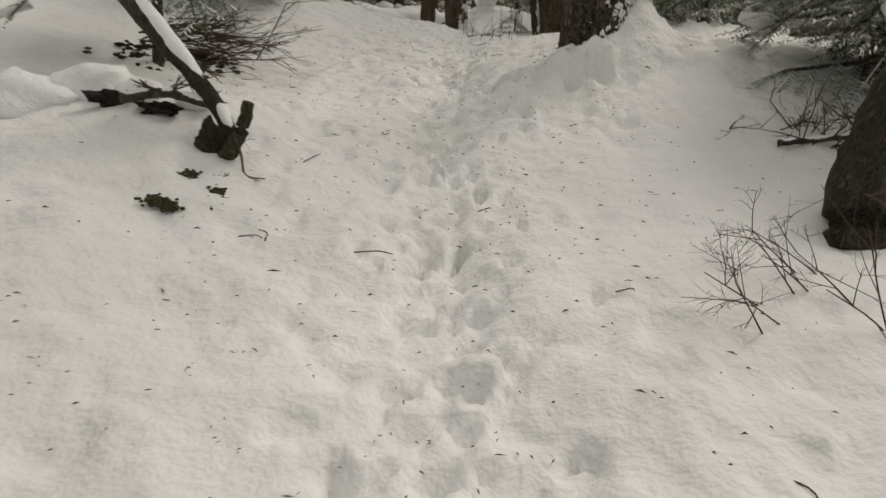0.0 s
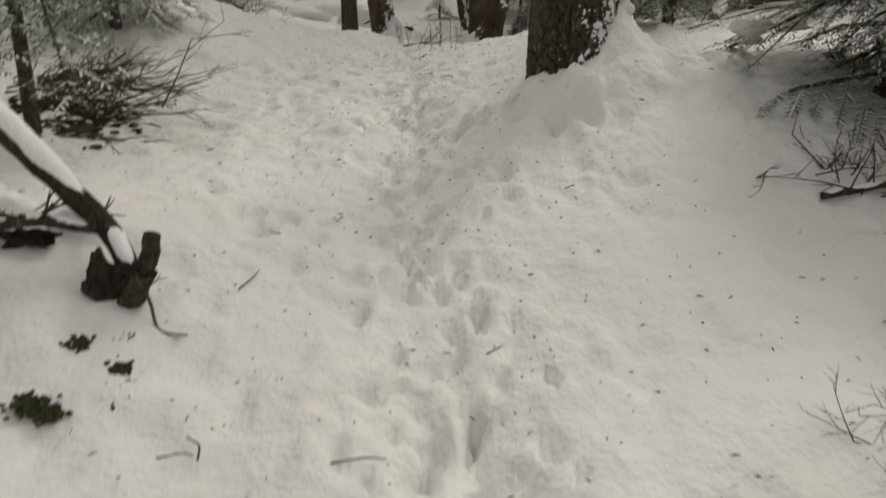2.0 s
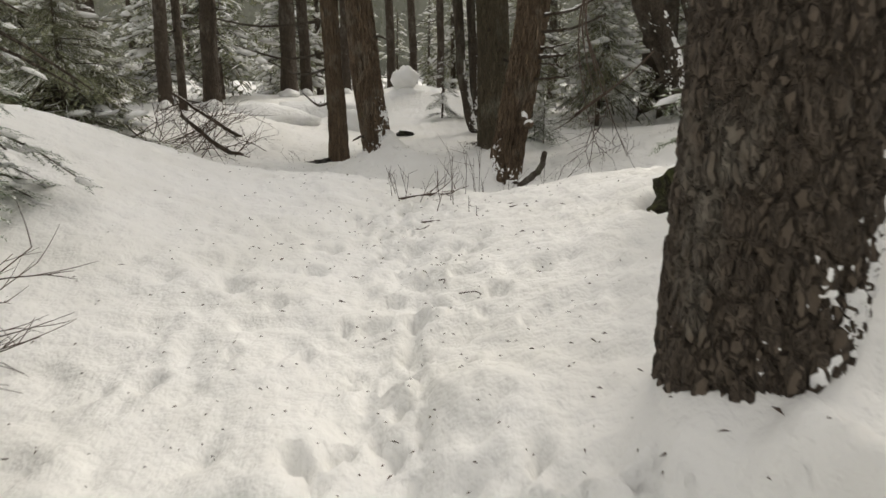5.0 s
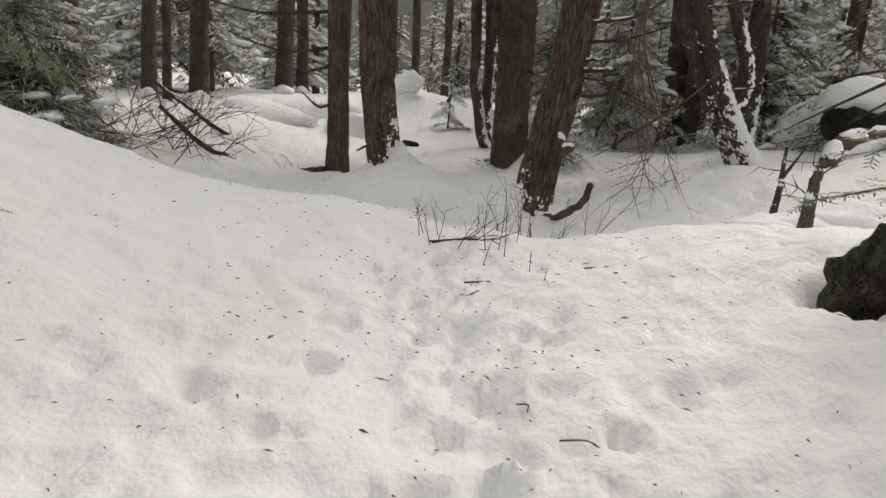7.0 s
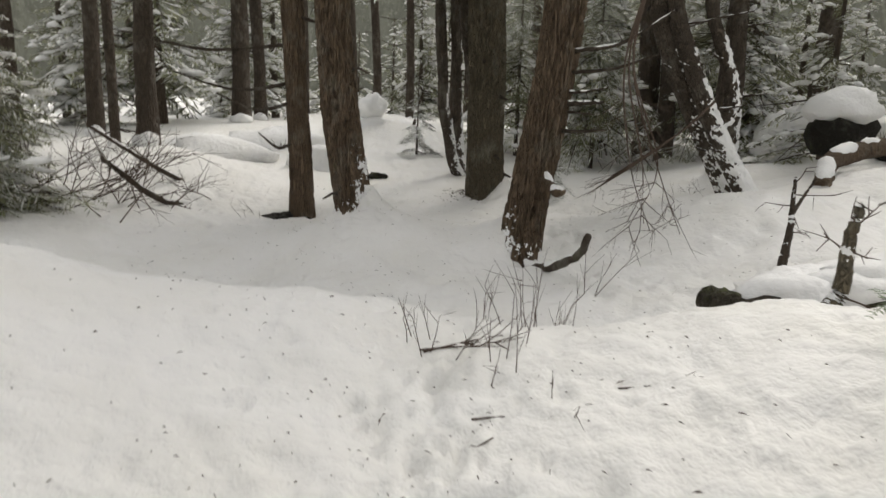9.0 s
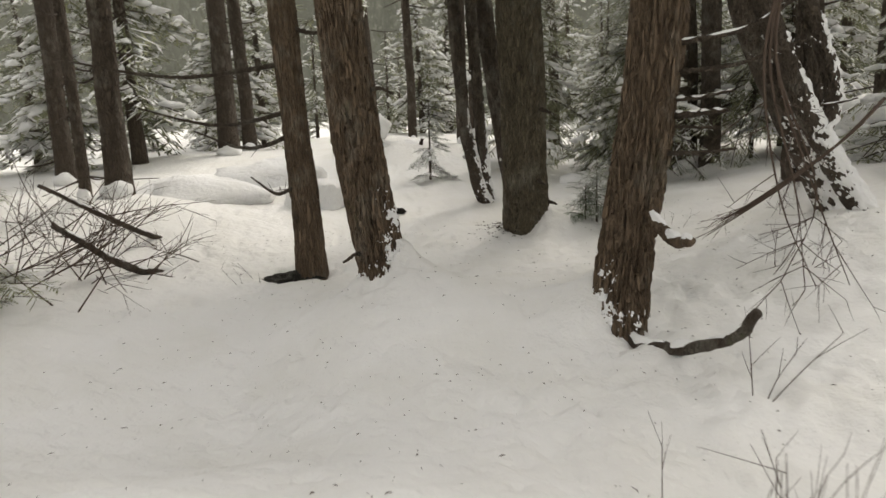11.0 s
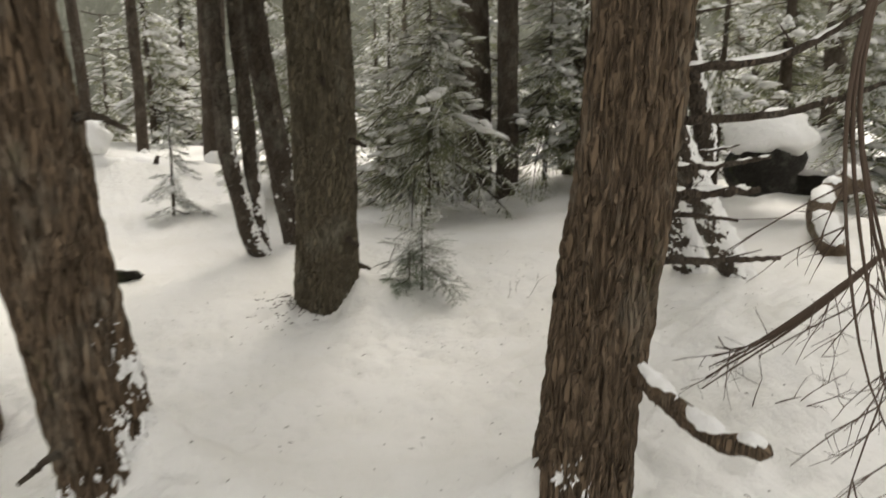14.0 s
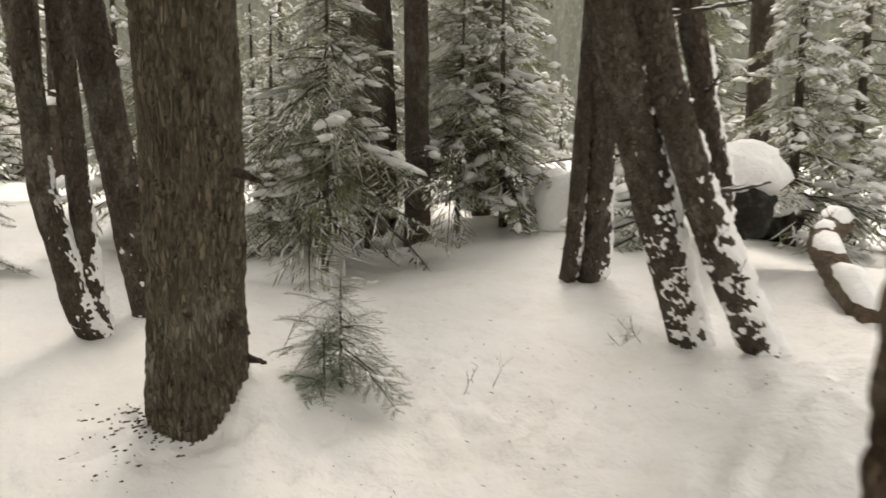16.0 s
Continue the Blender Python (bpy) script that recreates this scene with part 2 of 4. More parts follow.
def limb(geo, points, r0, r1, sides=8, steps=14, rough=0.18, seed=0, wobble=0.0):
    line = spline(points, steps)
    rng = np.random.RandomState(seed + 5)
    if wobble:
        line[1:] += rng.normal(0, wobble, (steps - 1, 3))
    tube(geo, line, np.linspace(r0, r1, steps), sides, rough, seed)
    return line


def snow_ridge(geo, line, r0, r1, seed=0, broken=0.25, lift=0.4):
    """Snow lying along the top of a limb: low rounded pads with gaps."""
    rng = np.random.RandomState(seed)
    n = len(line)
    i = 0
    while i < n - 2:
        k = rng.randint(3, max(4, n // 2))
        j = min(n - 1, i + k)
        seg = line[i:j + 1]
        m = len(seg)
        if m >= 3:
            rr = np.interp(np.linspace(i, j, m), [0, n - 1], [r0, r1])
            env = np.sqrt(np.clip(np.sin(np.linspace(0.12, math.pi - 0.12, m)), 0, 1))
            up = seg + np.array([0, 0, 1.0]) * (rr * (0.45 + lift * 0.4))[:, None]
            tube(geo, up, rr * env * rng.uniform(0.75, 1.05), 7, 0.12, seed + i)
        i = j + (1 if rng.rand() > broken else 2)


def blob(geo, at, size, seed, rings=9, sides=14, rough=0.12, flat=0.0):
    """A lumpy rounded mass; flat cuts its underside."""
    v = []
    for i in range(rings + 1):
        th = math.pi * i / rings
        for j in range(sides):
            ph = 2 * math.pi * j / sides
            d = Vector((math.sin(th) * math.cos(ph), math.sin(th) * math.sin(ph), math.cos(th)))
            k = 1 + rough * 2 * noise.noise(d * 1.7 + Vector((seed * 3.1, seed, 0))) + rough * 0.8 * noise.noise(d * 5 + Vector((seed, 0, seed)))
            z = d.z * k
            if z < 0:
                z *= 1 - flat
            v.append((at[0] + d.x * k * size[0], at[1] + d.y * k * size[1], at[2] + z * size[2]))
    geo.add(v, [(i * sides + j, (i + 1) * sides + j, (i + 1) * sides + (j + 1) % sides, i * sides + (j + 1) % sides) for i in range(rings) for j in range(sides)])


# ---- the snow sheet ----
def steps_between(cuts):
    """Grid lines: (to, spacing) from the first cut on, finer where one walks."""
    out = [cuts[0]]
    for end, gap in cuts[1:]:
        n = max(1, round((end - out[-1]) / gap))
        out.extend(np.linspace(out[-1], end, n + 1)[1:].tolist())
    return np.array(out)


def trail(y):
    return 0.2 + 0.1 * np.sin(y * 0.9) - 0.12 * ramp(y, 6, 9) + 0.1 * ramp(y, 10, 13)


rng = np.random.RandomState(3)
PITS = [(0.52, 5.9, 0.26, 0.07), (0.61, 5.87, 0.16, 0.06), (0.81, 5.92, 0.12, 0.05), (0.82, 5.79, 0.12, 0.05), (1.15, 5.7, 0.1, 0.05), (1.18, 5.58, 0.16, 0.06), (0.42, 6.19, 0.07, 0.06), (0.34, 5.9, 0.1, 0.07), (0.6, 5.18, 0.1, 0.07), (0.68, 5.38, -0.06, 0.1),
        (1.05, 5.62, 0.1, 0.09), (1.17, 5.75, -0.1, 0.12), (0.34, 8.5, 0.05, 0.07), (0.59, 7.86, 0.05, 0.06), (-0.65, 8.0, 0.05, 0.08),
        (-0.9, 7.4, 0.03, 0.08), (1.0, 7.2, 0.05, 0.08), (0.95, 7.7, 0.05, 0.06), (0.5, 6.6, -0.08, 0.3), (0.25, 6.75, 0.06, 0.06)]
for y in np.arange(1.0, 10.6, 0.06):
    wide = 0.2 if y < 7 else 0.45
    PITS.append((float(trail(y)) + rng.normal(0, wide), y + rng.uniform(-0.1, 0.1), rng.uniform(0.03, 0.08), rng.uniform(0.03, 0.06)))
for _ in range(240):
    y = rng.uniform(1.2, 9.6)
    PITS.append((float(trail(y)) + rng.normal(0.05, 0.16), y, rng.uniform(0.025, 0.06), rng.uniform(0.02, 0.045)))
for _ in range(420):
    PITS.append((rng.uniform(-2.2, 2.6), rng.uniform(0.6, 10.4), rng.uniform(0.01, 0.04) * rng.choice((1, 1, -0.6)), rng.uniform(0.03, 0.1)))
for _ in range(260):
    PITS.append((rng.uniform(1.8, 6.5), rng.uniform(9.5, 16.5), rng.uniform(0.015, 0.05), rng.uniform(0.05, 0.12)))
for _ in range(330):
    PITS.append((rng.uniform(-2.4, 4.5), rng.uniform(10.6, 17.2), rng.uniform(0.012, 0.04), rng.uniform(0.04, 0.1)))
# snow wells and banked snow round the trunks: x, y, depth, width
WELLS = [(-0.62, 16.05, 0.12, 0.28), (-0.95, 16.1, 0.1, 0.22), (1.7, 12.9, 0.13, 0.2), (1.98, 13.0, 0.08, 0.2), (0.3, 14.12, 0.05, 0.06), (-0.06, 14.05, 0.14, 0.2), (1.75, 8.05, 0.16, 0.16), (2.55, 10.55, 0.3, 0.2), (2.85, 10.5, 0.2, 0.2),
         (2.0, 17.0, 0.07, 0.4), (1.0, 5.62, 0.05, 0.1)]


def relief(x, y):
    """Footprints, pits, wells and wind ripple on top of the lie of the snow."""
    z = -0.055 * np.exp(-((x - trail(y)) / 0.28) ** 2) * ramp(y, -4, 1) * (1 - ramp(y, 9.5, 11))
    z = z - 0.034 * np.exp(-((x - trail(y) - 0.11 - 0.025 * np.sin(y * 5)) / 0.035) ** 2) * ramp(np.sin(y * 2.1), -0.9, 0.1) * (1 - ramp(y, 8.5, 9.5))
    wx = x + 0.02 * np.sin(x * 23 + np.sin(y * 17) * 2) + 0.012 * np.sin(y * 41 + x * 13)
    wy = y + 0.02 * np.sin(y * 21 + np.sin(x * 19) * 2) + 0.012 * np.sin(x * 37 - y * 11)
    for px, py, d, r in PITS + WELLS:
        reach = 3.2 * r + 0.1
        i0, i1 = np.searchsorted(y[:, 0], (py - reach, py + reach))
        j0, j1 = np.searchsorted(x[0], (px - reach, px + reach))
        if i1 > i0 and j1 > j0:
            q = ((wx[i0:i1, j0:j1] - px) ** 2 + (wy[i0:i1, j0:j1] - py) ** 2) / r ** 2
            z[i0:i1, j0:j1] -= d * (np.exp(-q ** 1.4) - 0.16 * np.exp(-(np.sqrt(q) - 1.6) ** 2 * 3))
    return z


gx = steps_between([-400.0, (-60, 40), (-16, 4), (-6, 0.5), (-2.4, 0.09), (-1.0, 0.045), (1.3, 0.024), (2.6, 0.04), (7.0, 0.07), (16, 0.5), (60, 4), (400, 40)])
gy = steps_between([-400.0, (-30, 40), (-4, 2), (0.6, 0.2), (11.0, 0.036), (17.5, 0.05), (24, 0.2), (40, 0.8), (80, 5), (400, 40)])
GX, GY = np.meshgrid(gx, gy)
GZ = lie(GX, GY) + relief(GX, GY)
flat = np.stack([GX, GY, GZ], -1).reshape(-1, 3)
near = (np.abs(flat[:, 0]) < 9) & (flat[:, 1] > -2) & (flat[:, 1] < 26)
for i in np.nonzero(near)[0]:
    x, y, z = flat[i]
    rough = 0.5 + 0.5 * noise.noise(Vector((x * 0.7, y * 0.7, 4)))
    bump = 0.014 * noise.noise(Vector((x * 9, y * 9, 0))) + 0.045 * noise.noise(Vector((x * 2.6, y * 2.6, 2)))
    bump -= (0.03 + 0.05 * rough) * max(0.0, noise.noise(Vector((x * 5.5, y * 5.5, 7))) - 0.1)
    bump -= 0.085 * rough * max(0.0, noise.noise(Vector((x * 12, y * 12, 17))) - 0.22)
    grain = min(1, max(0, (x - 0.75) * 1.6)) * min(1, max(0, (y - 4.4) * 1.5)) * min(1, max(0, 9.6 - y)) * min(1, max(0, 3.6 - x))
    if grain > 0:
        bump += grain * (0.03 * noise.noise(Vector((x * 22, y * 22, 3))) + 0.03 * (0.5 - noise.voronoi(Vector((x * 7, y * 7, 3)))[0][0]))
    if x > 2.0 and y > 11:
        bump -= 0.05 * min(1, x - 2.0) * max(0.0, noise.noise(Vector((x * 5, y * 5, 9))))
    flat[i, 2] = z + bump
rows_, cols_ = GX.shape
idx = np.arange(rows_ * cols_).reshape(rows_, cols_)
quads = np.stack([idx[:-1, :-1], idx[:-1, 1:], idx[1:, 1:], idx[1:, :-1]], -1).reshape(-1, 4)
sheet = Geo()
sheet.add_array(flat, quads)
single("ground", sheet, SNOW, "trodden old snow with pits, footprints and needle litter", "snow", kind="structure")


# ---- trunks ----
def trunk_geo(points, radii, high, around=40, step=0.06, fissure=0.012, seed=0, flare=0.35, flare_reach=0.45, plates=14.0, scaly=False):
    """A bark-covered stem along points, which go on straight up to the height high."""
    p = [np.array(q, float) for q in points]
    d = (p[-1] - p[-2]) / (p[-1][2] - p[-2][2])
    d[:2] = np.clip(d[:2], -0.25, 0.25) * 0.6
    p.append(p[-1] + d * (high - p[-1][2]))
    dense = [p[0]]
    for q, t in zip(p, p[1:]):
        m = max(1, round(np.linalg.norm(t - q) / 0.5))
        dense.extend(q + (t - q) * (k + 1) / m for k in range(m))
    line = spline(dense, 400)
    length = np.linalg.norm(np.diff(line, axis=0), axis=1).sum()
    fine = min(length, 3.3)
    way = np.r_[np.arange(0, fine, step), np.arange(fine, length, max(step, 0.3)), length]
    line = np.stack([np.interp(way, np.linspace(0, length, 400), line[:, c]) for c in range(3)], 1)
    n = len(line)
    s = way / length
    r = np.interp(s, [0, 1], radii) * (1 + flare * np.exp(-way / flare_reach))
    _, a, b = frames(line)
    verts = np.empty((n, around, 3))
    off = Vector((seed * 7.3, seed * 1.7, seed * 3.9))
    for i in range(n):
        h = length * s[i]
        for j in range(around):
            t = 2 * math.pi * j / around
            cx, cy = math.cos(t) * r[i], math.sin(t) * r[i]
            k = r[i]
            if fissure:
                warp = 0.35 * noise.noise(Vector((cx * 9, cy * 9, h * 3.5)) + off)
                if scaly:
                    d = noise.voronoi(Vector((cx * plates * 1.5 + warp, cy * plates * 1.5 - warp, h * plates * 0.6 + warp)) + off)[0]
                    ridge = max(0.0, 1 - (d[1] - d[0]) * 4.5)
                    ridge2 = noise.noise(Vector((cx * 55, cy * 55, h * 40)) + off)
                else:
                    ridge = max(0.0, 1 - abs(noise.noise(Vector((cx * plates * 1.6 + warp, cy * plates * 1.6 + warp, h * plates * 0.16)) + off)) * 5.5)
                    ridge = max(ridge, 0.7 * max(0.0, 1 - abs(noise.noise(Vector((cx * plates * 2.9 + warp, cy * plates * 2.9, h * plates * 0.3)) + off)) * 5))
                    ridge2 = noise.noise(Vector((cx * 60, cy * 60, h * 12)) + off)
                k += fissure * (0.45 - ridge ** 1.3 * 1.25 + 0.45 * ridge2)
            k += r[i] * 0.15 * noise.noise(Vector((math.cos(t) * 1.2, math.sin(t) * 1.2, h * 1.1)) + off)
            k += r[i] * flare * 0.5 * math.exp(-h / (flare_reach * 0.7)) * noise.noise(Vector((math.cos(t) * 2.4, math.sin(t) * 2.4, 0.3)) + off)
            verts[i, j] = line[i] + a[i] * math.cos(t) * k + b[i] * math.sin(t) * k
    geo = Geo()
    faces = [(i * around + j, i * around + (j + 1) % around, (i + 1) * around + (j + 1) % around, (i + 1) * around + j) for i in range(n - 1) for j in range(around)]
    geo.add(verts, faces)
    return geo, line, r


def bank(geo, at, size, seed):
    blob(geo, at, size, seed, 12, 20, 0.16, 0.2)


# ---- sprays of needles ----
def blade(out, base, tip, wide, up=(0, 0, 1)):
    base, tip = np.asarray(base, float), np.asarray(tip, float)
    d = tip - base
    s = np.cross(d, up)
    s *= wide / (np.linalg.norm(s) + 1e-9)
    mid = base + d * 0.45
    out.append((base, mid + s, tip, mid - s))


def spray_template(seed, fine, side=4, wide=0.017):
    """One drooping spray along +x, one metre long: side twigs set with needles (fine) or with broad blades."""
    rng = np.random.RandomState(seed)
    out = []

    def axis(u):
        return np.array([u, 0.05 * math.sin(u * 3 + seed), -0.28 * u ** 1.8 + 0.05 * u])

    n = 12 if fine else 11
    for i in range(n):
        u = (i + 1.0) / (n + 0.5)
        for sgn in (-1, 1):
            if rng.rand() < 0.08:
                continue
            b = axis(u)
            ln = (0.42 * (1 - u) ** 0.7 + 0.09) * rng.uniform(0.65, 1.15)
            a = radians(rng.uniform(38, 66))
            d = np.array([math.cos(a), sgn * math.sin(a), -rng.uniform(0.05, 0.45)])
            tip = b + d * ln
            if fine:
                m = max(4, int(ln / 0.021))
                blade(out, b, tip, 0.004)
                for k in range(m):
                    w = (k + 0.6) / m
                    q = b + d * ln * w
                    for s2 in (-1, 1):
                        a2 = a * sgn + s2 * radians(rng.uniform(40, 70))
                        nl = rng.uniform(0.03, 0.05) * (1.15 - 0.5 * w)
                        blade(out, q, q + np.array([math.cos(a2), math.sin(a2), -rng.uniform(-0.1, 0.5)]) * nl, 0.0055)
            else:
                blade(out, b, tip, wide)
                for k in range(side):
                    w = 0.1 + 0.8 * (k + rng.rand()) / side
                    q = b + d * ln * w
                    a2 = a * sgn + (-1) ** k * radians(42)
                    blade(out, q, q + np.array([math.cos(a2), math.sin(a2), -rng.uniform(0.1, 0.6)]) * ln * rng.uniform(0.3, 0.5), wide)
    if fine:
        for k in range(60):
            u = rng.uniform(0.05, 1)
            q = axis(u)
            a2 = radians(rng.uniform(20, 75)) * rng.choice((-1, 1))
            blade(out, q, q + np.array([math.cos(a2), math.sin(a2), rng.uniform(-0.3, 0.3)]) * 0.045, 0.006)
    v = np.array(out).reshape(-1, 3)
    f = np.arange(len(v)).reshape(-1, 4)
    some = np.nonzero(rng.rand(len(out)) < (0.3 if fine else 0.4))[0]
    dv = (np.array(out)[some] + (0, 0, 0.008)).reshape(-1, 3)
    df = np.arange(len(dv)).reshape(-1, 4)
    stem = Geo()
    tube(stem, np.array([axis(u) for u in np.linspace(0, 1, 4)]), np.linspace(0.012, 0.003, 4), 3, caps=False)
    pad = Geo()
    for k in range(5):
        u = rng.uniform(0.25, 0.98)
        c = axis(u) + np.array([0, rng.uniform(-0.3, 0.3) * (1.15 - u), 0.0])
        blob(pad, c + (0, 0, 0.012 - abs(c[1]) * 0.22), tuple((0.6 if fine else 1.0) * rng.uniform(*b) for b in ((0.08, 0.2), (0.045, 0.11), (0.025, 0.055))), seed * 11 + k, 3, 5, 0.45, 0.3)
    return v, f, (np.concatenate(stem.v), stem.f), (np.concatenate(pad.v), pad.f), (dv, df)


COARSE = [spray_template(s, False) for s in range(4)]
FINE = [spray_template(s + 20, True) for s in range(3)]
MID = [spray_template(s + 40, False, 8, 0.007) for s in range(3)]


def placed(v, at, yaw, tilt, size, roll=0.0):
    m = Matrix.Translation(at) @ Euler((roll, -tilt, yaw), "XYZ").to_matrix().to_4x4() @ Matrix.Diagonal((*size, 1))
    a = np.array(m)
    return v @ a[:3, :3].T + a[:3, 3]


def spray(green, wood, white, kinds, rng, at, yaw, tilt, size, snow):
    v, f, (sv, sf), (pv, pf), (dv, df) = kinds[rng.randint(len(kinds))]
    size3 = (size, size * rng.uniform(0.8, 1.1), size * rng.uniform(0.8, 1.3))
    roll = rng.uniform(-0.25, 0.25)
    green.add_array(placed(v, at, yaw, tilt, size3, roll), f)
    if wood is not None:
        wood.add(placed(sv, at, yaw, tilt, size3, roll), sf)
    if rng.rand() < snow * 1.2 + 0.35:
        white.add_array(placed(dv, at, yaw, tilt, size3, roll), df)
    if rng.rand() < snow:
        white.add(placed(pv, at, yaw, tilt, size3, roll), pf)


def conifer(name, at, high, radius, low, reach, count, snow, seed, kinds, leaf, label, group="", bark=BARK_FAR, bare=0.0, crown_top=1.0, around=14, fissure=0.0, tilt=(-0.5, 0.05)):
    """A tree with a tapered trunk and whorls of drooping sprays from the height low upwards."""
    rng = np.random.RandomState(seed)
    tree = thing(name, at, label, "tree", group)
    lean = rng.normal(0, 0.02, 2)
    g, line, r = trunk_geo([(0, 0, -0.3), (lean[0] * high * 0.4, lean[1] * high * 0.4, high * 0.4)], (radius, radius * 0.25), high, around, 0.35 if not fissure else 0.08, fissure, seed, 0.25)
    part("trunk", g, bark, tree)
    green, wood, white = Geo(), Geo(), Geo()
    for i in range(count):
        u = (i + rng.rand()) / count
        h = low + (high * crown_top - low) * u ** 0.9
        ln = reach * (1 - 0.8 * max(0, (h - low) / (high - low))) * rng.uniform(0.6, 1.15)
        x, y = lean * h
        yaw = rng.uniform(0, 2 * math.pi)
        spray(green, wood, white, kinds, rng, (x + math.cos(yaw) * radius * 0.4, y + math.sin(yaw) * radius * 0.4, h), yaw, rng.uniform(*tilt), ln, snow)
    for i in range(int(bare)):
        h = rng.uniform(0.6, low + 1)
        yaw = rng.uniform(0, 2 * math.pi)
        ln = rng.uniform(0.3, 1.1)
        d = np.array([math.cos(yaw), math.sin(yaw), rng.uniform(-0.5, 0.15)])
        limb(wood, [d * 0.05 + (0, 0, h), d * ln * 0.5 + (0, 0, h + 0.04), d * ln + (0, 0, h - 0.1)], 0.018, 0.004, 5, 6, 0.1, i)
    if green.n:
        tagged(part("crown", green, leaf, tree, smooth=False), kind="stuff")
    if wood.n:
        tagged(part("limbwork", wood, BARK_DARK, tree), kind="stuff")
    if white.n:
        tagged(part("snow_load", white, CAP, tree, "clumps of snow on the sprays"), kind="stuff")
    return tree


# ---- the main trees ----
def big_tree(label, points, radii, bark, seed, around, step, fissure, flare, reach, group="", high=9.0, plates=14.0, crown=60, crown_low=4.7, scaly=False):
    tree = thing("conifer_tree", points[0], label, "tree", group)
    base = np.array(points[0])
    g, line, r = trunk_geo([np.array(p) - base for p in points], radii, high, around, step, fissure, seed, flare, reach, plates, scaly)
    part("trunk", g, bark, tree)
    # crowns mostly out of view overhead, added for the shade they cast
    if crown:
        rng = np.random.RandomState(seed)
        green, wood, white = Geo(), Geo(), Geo()
        for i in range(crown):
            h = crown_low + (high - crown_low) * i / crown
            c = line[int(np.argmin(np.abs(line[:, 2] - h)))]
            yaw = rng.uniform(0, 6.28)
            spray(green, wood, white, COARSE, rng, tuple(c), yaw, rng.uniform(-0.3, 0.1), rng.uniform(1.3, 2.4), 0.5)
        tagged(part("crown", green, LEAF, tree, smooth=False), kind="stuff")
        tagged(part("limbwork", wood, BARK_DARK, tree), kind="stuff")
        tagged(part("snow_load", white, CAP, tree), kind="stuff")
    return tree, base, line, r


def snow_patch(tree, base, line, r, h0, h1, face, wide, seed, cover=0.3, thick=0.022, fine=True):
    """Snow plastered in mottled patches against one face of a trunk, following its bark."""
    trunk = next(c for c in tree.children if c.name.startswith("trunk"))
    co = np.empty(len(trunk.data.vertices) * 3)
    trunk.data.vertices.foreach_get("co", co)
    skin = co.reshape(len(line), -1, 3)
    around = skin.shape[1]
    keep = np.nonzero((line[:, 2] > h0 - 0.1) & (line[:, 2] < h1 + 0.1))[0]
    geo = Geo()
    verts, value = np.empty((len(keep), around, 3)), np.empty((len(keep), around))
    for row, i in enumerate(keep):
        h = line[i, 2]
        fade = min(1.0, (h1 - h) / (0.6 * (h1 - h0))) - 1
        for j in range(around):
            out = skin[i, j] - line[i]
            out /= np.linalg.norm(out)
            turn = (math.atan2(out[1], out[0]) - face + math.pi) % (2 * math.pi) - math.pi
            q = Vector(skin[i, j]) + Vector((seed, 0, 0))
            v = cover + 0.75 * (math.exp(-(turn / (wide * 1.5)) ** 2) - 1) + 0.8 * fade + 0.55 * noise.noise(q * 9) + 0.5 * noise.noise(q * 24) + (0.6 if fine else 0.3) * noise.noise(q * 60)
            value[row, j] = v
            verts[row, j] = skin[i, j] + out * (max(-0.012, min(1.0, v * 1.6) * thick))
    faces = [(i * around + j, i * around + (j + 1) % around, (i + 1) * around + (j + 1) % around, (i + 1) * around + j)
             for i in range(len(keep) - 1) for j in range(around) if max(value[i, j], value[i + 1, j], value[i, (j + 1) % around]) > 0]
    geo.add(verts, faces)
    tagged(part("snow_patch", geo, CAP, tree, "snow stuck to the bark in patches"), kind="stuff")


def dead_limb(tree, base, points, r0, r1, seed, snow=True, mat=None, name="dead_branch", twigs=0):
    pts = [np.array(p) - base for p in points]
    geo = Geo()
    line = limb(geo, pts, r0, r1, 10, 24, 0.1, seed, r0 * 0.1)
    rng = np.random.RandomState(seed + 2)
    for k in range(twigs):
        i = rng.randint(5, 15)
        d = rng.normal(0, 1, 3) * (1, 1, 0.5)
        d /= np.linalg.norm(d)
        limb(geo, [line[i], line[i] + d * 0.06, line[i] + d * rng.uniform(0.08, 0.2)], r1 * 0.6, 0.0015, 4, 5, 0, seed + k)
    ob = part(name, geo, mat or DEAD, tree)
    if snow:
        cap = Geo()
        snow_ridge(cap, line, r0, r1, seed)
        tagged(part("snow_cap", cap, CAP, ob), kind="stuff")
    return ob


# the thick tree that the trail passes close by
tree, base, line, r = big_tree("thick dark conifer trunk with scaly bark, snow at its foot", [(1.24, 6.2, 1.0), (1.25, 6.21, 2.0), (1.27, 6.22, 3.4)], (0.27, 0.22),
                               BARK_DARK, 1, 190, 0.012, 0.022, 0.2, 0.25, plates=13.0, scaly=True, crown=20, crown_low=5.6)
snow_patch(tree, base, line, r, 0.2, 1.2, radians(-50), 0.7, 40, 0.1, 0.02)
heap = Geo()
for k, (x, y, z, s) in enumerate(((0.27, -0.12, 0.42, 0.12), (0.29, -0.02, 0.62, 0.1), (0.31, 0.06, 0.5, 0.13), (0.21, -0.2, 0.44, 0.08), (0.12, -0.26, 0.38, 0.06), (0.29, 0.0, 0.8, 0.07), (0.27, 0.05, 0.95, 0.05), (0.34, -0.1, 0.4, 0.14), (-0.02, -0.29, 0.34, 0.05))):
    blob(heap, (x, y, z), (s * 1.1, s, s * 1.15), k + 3, 16, 24, 0.3, 0.1)
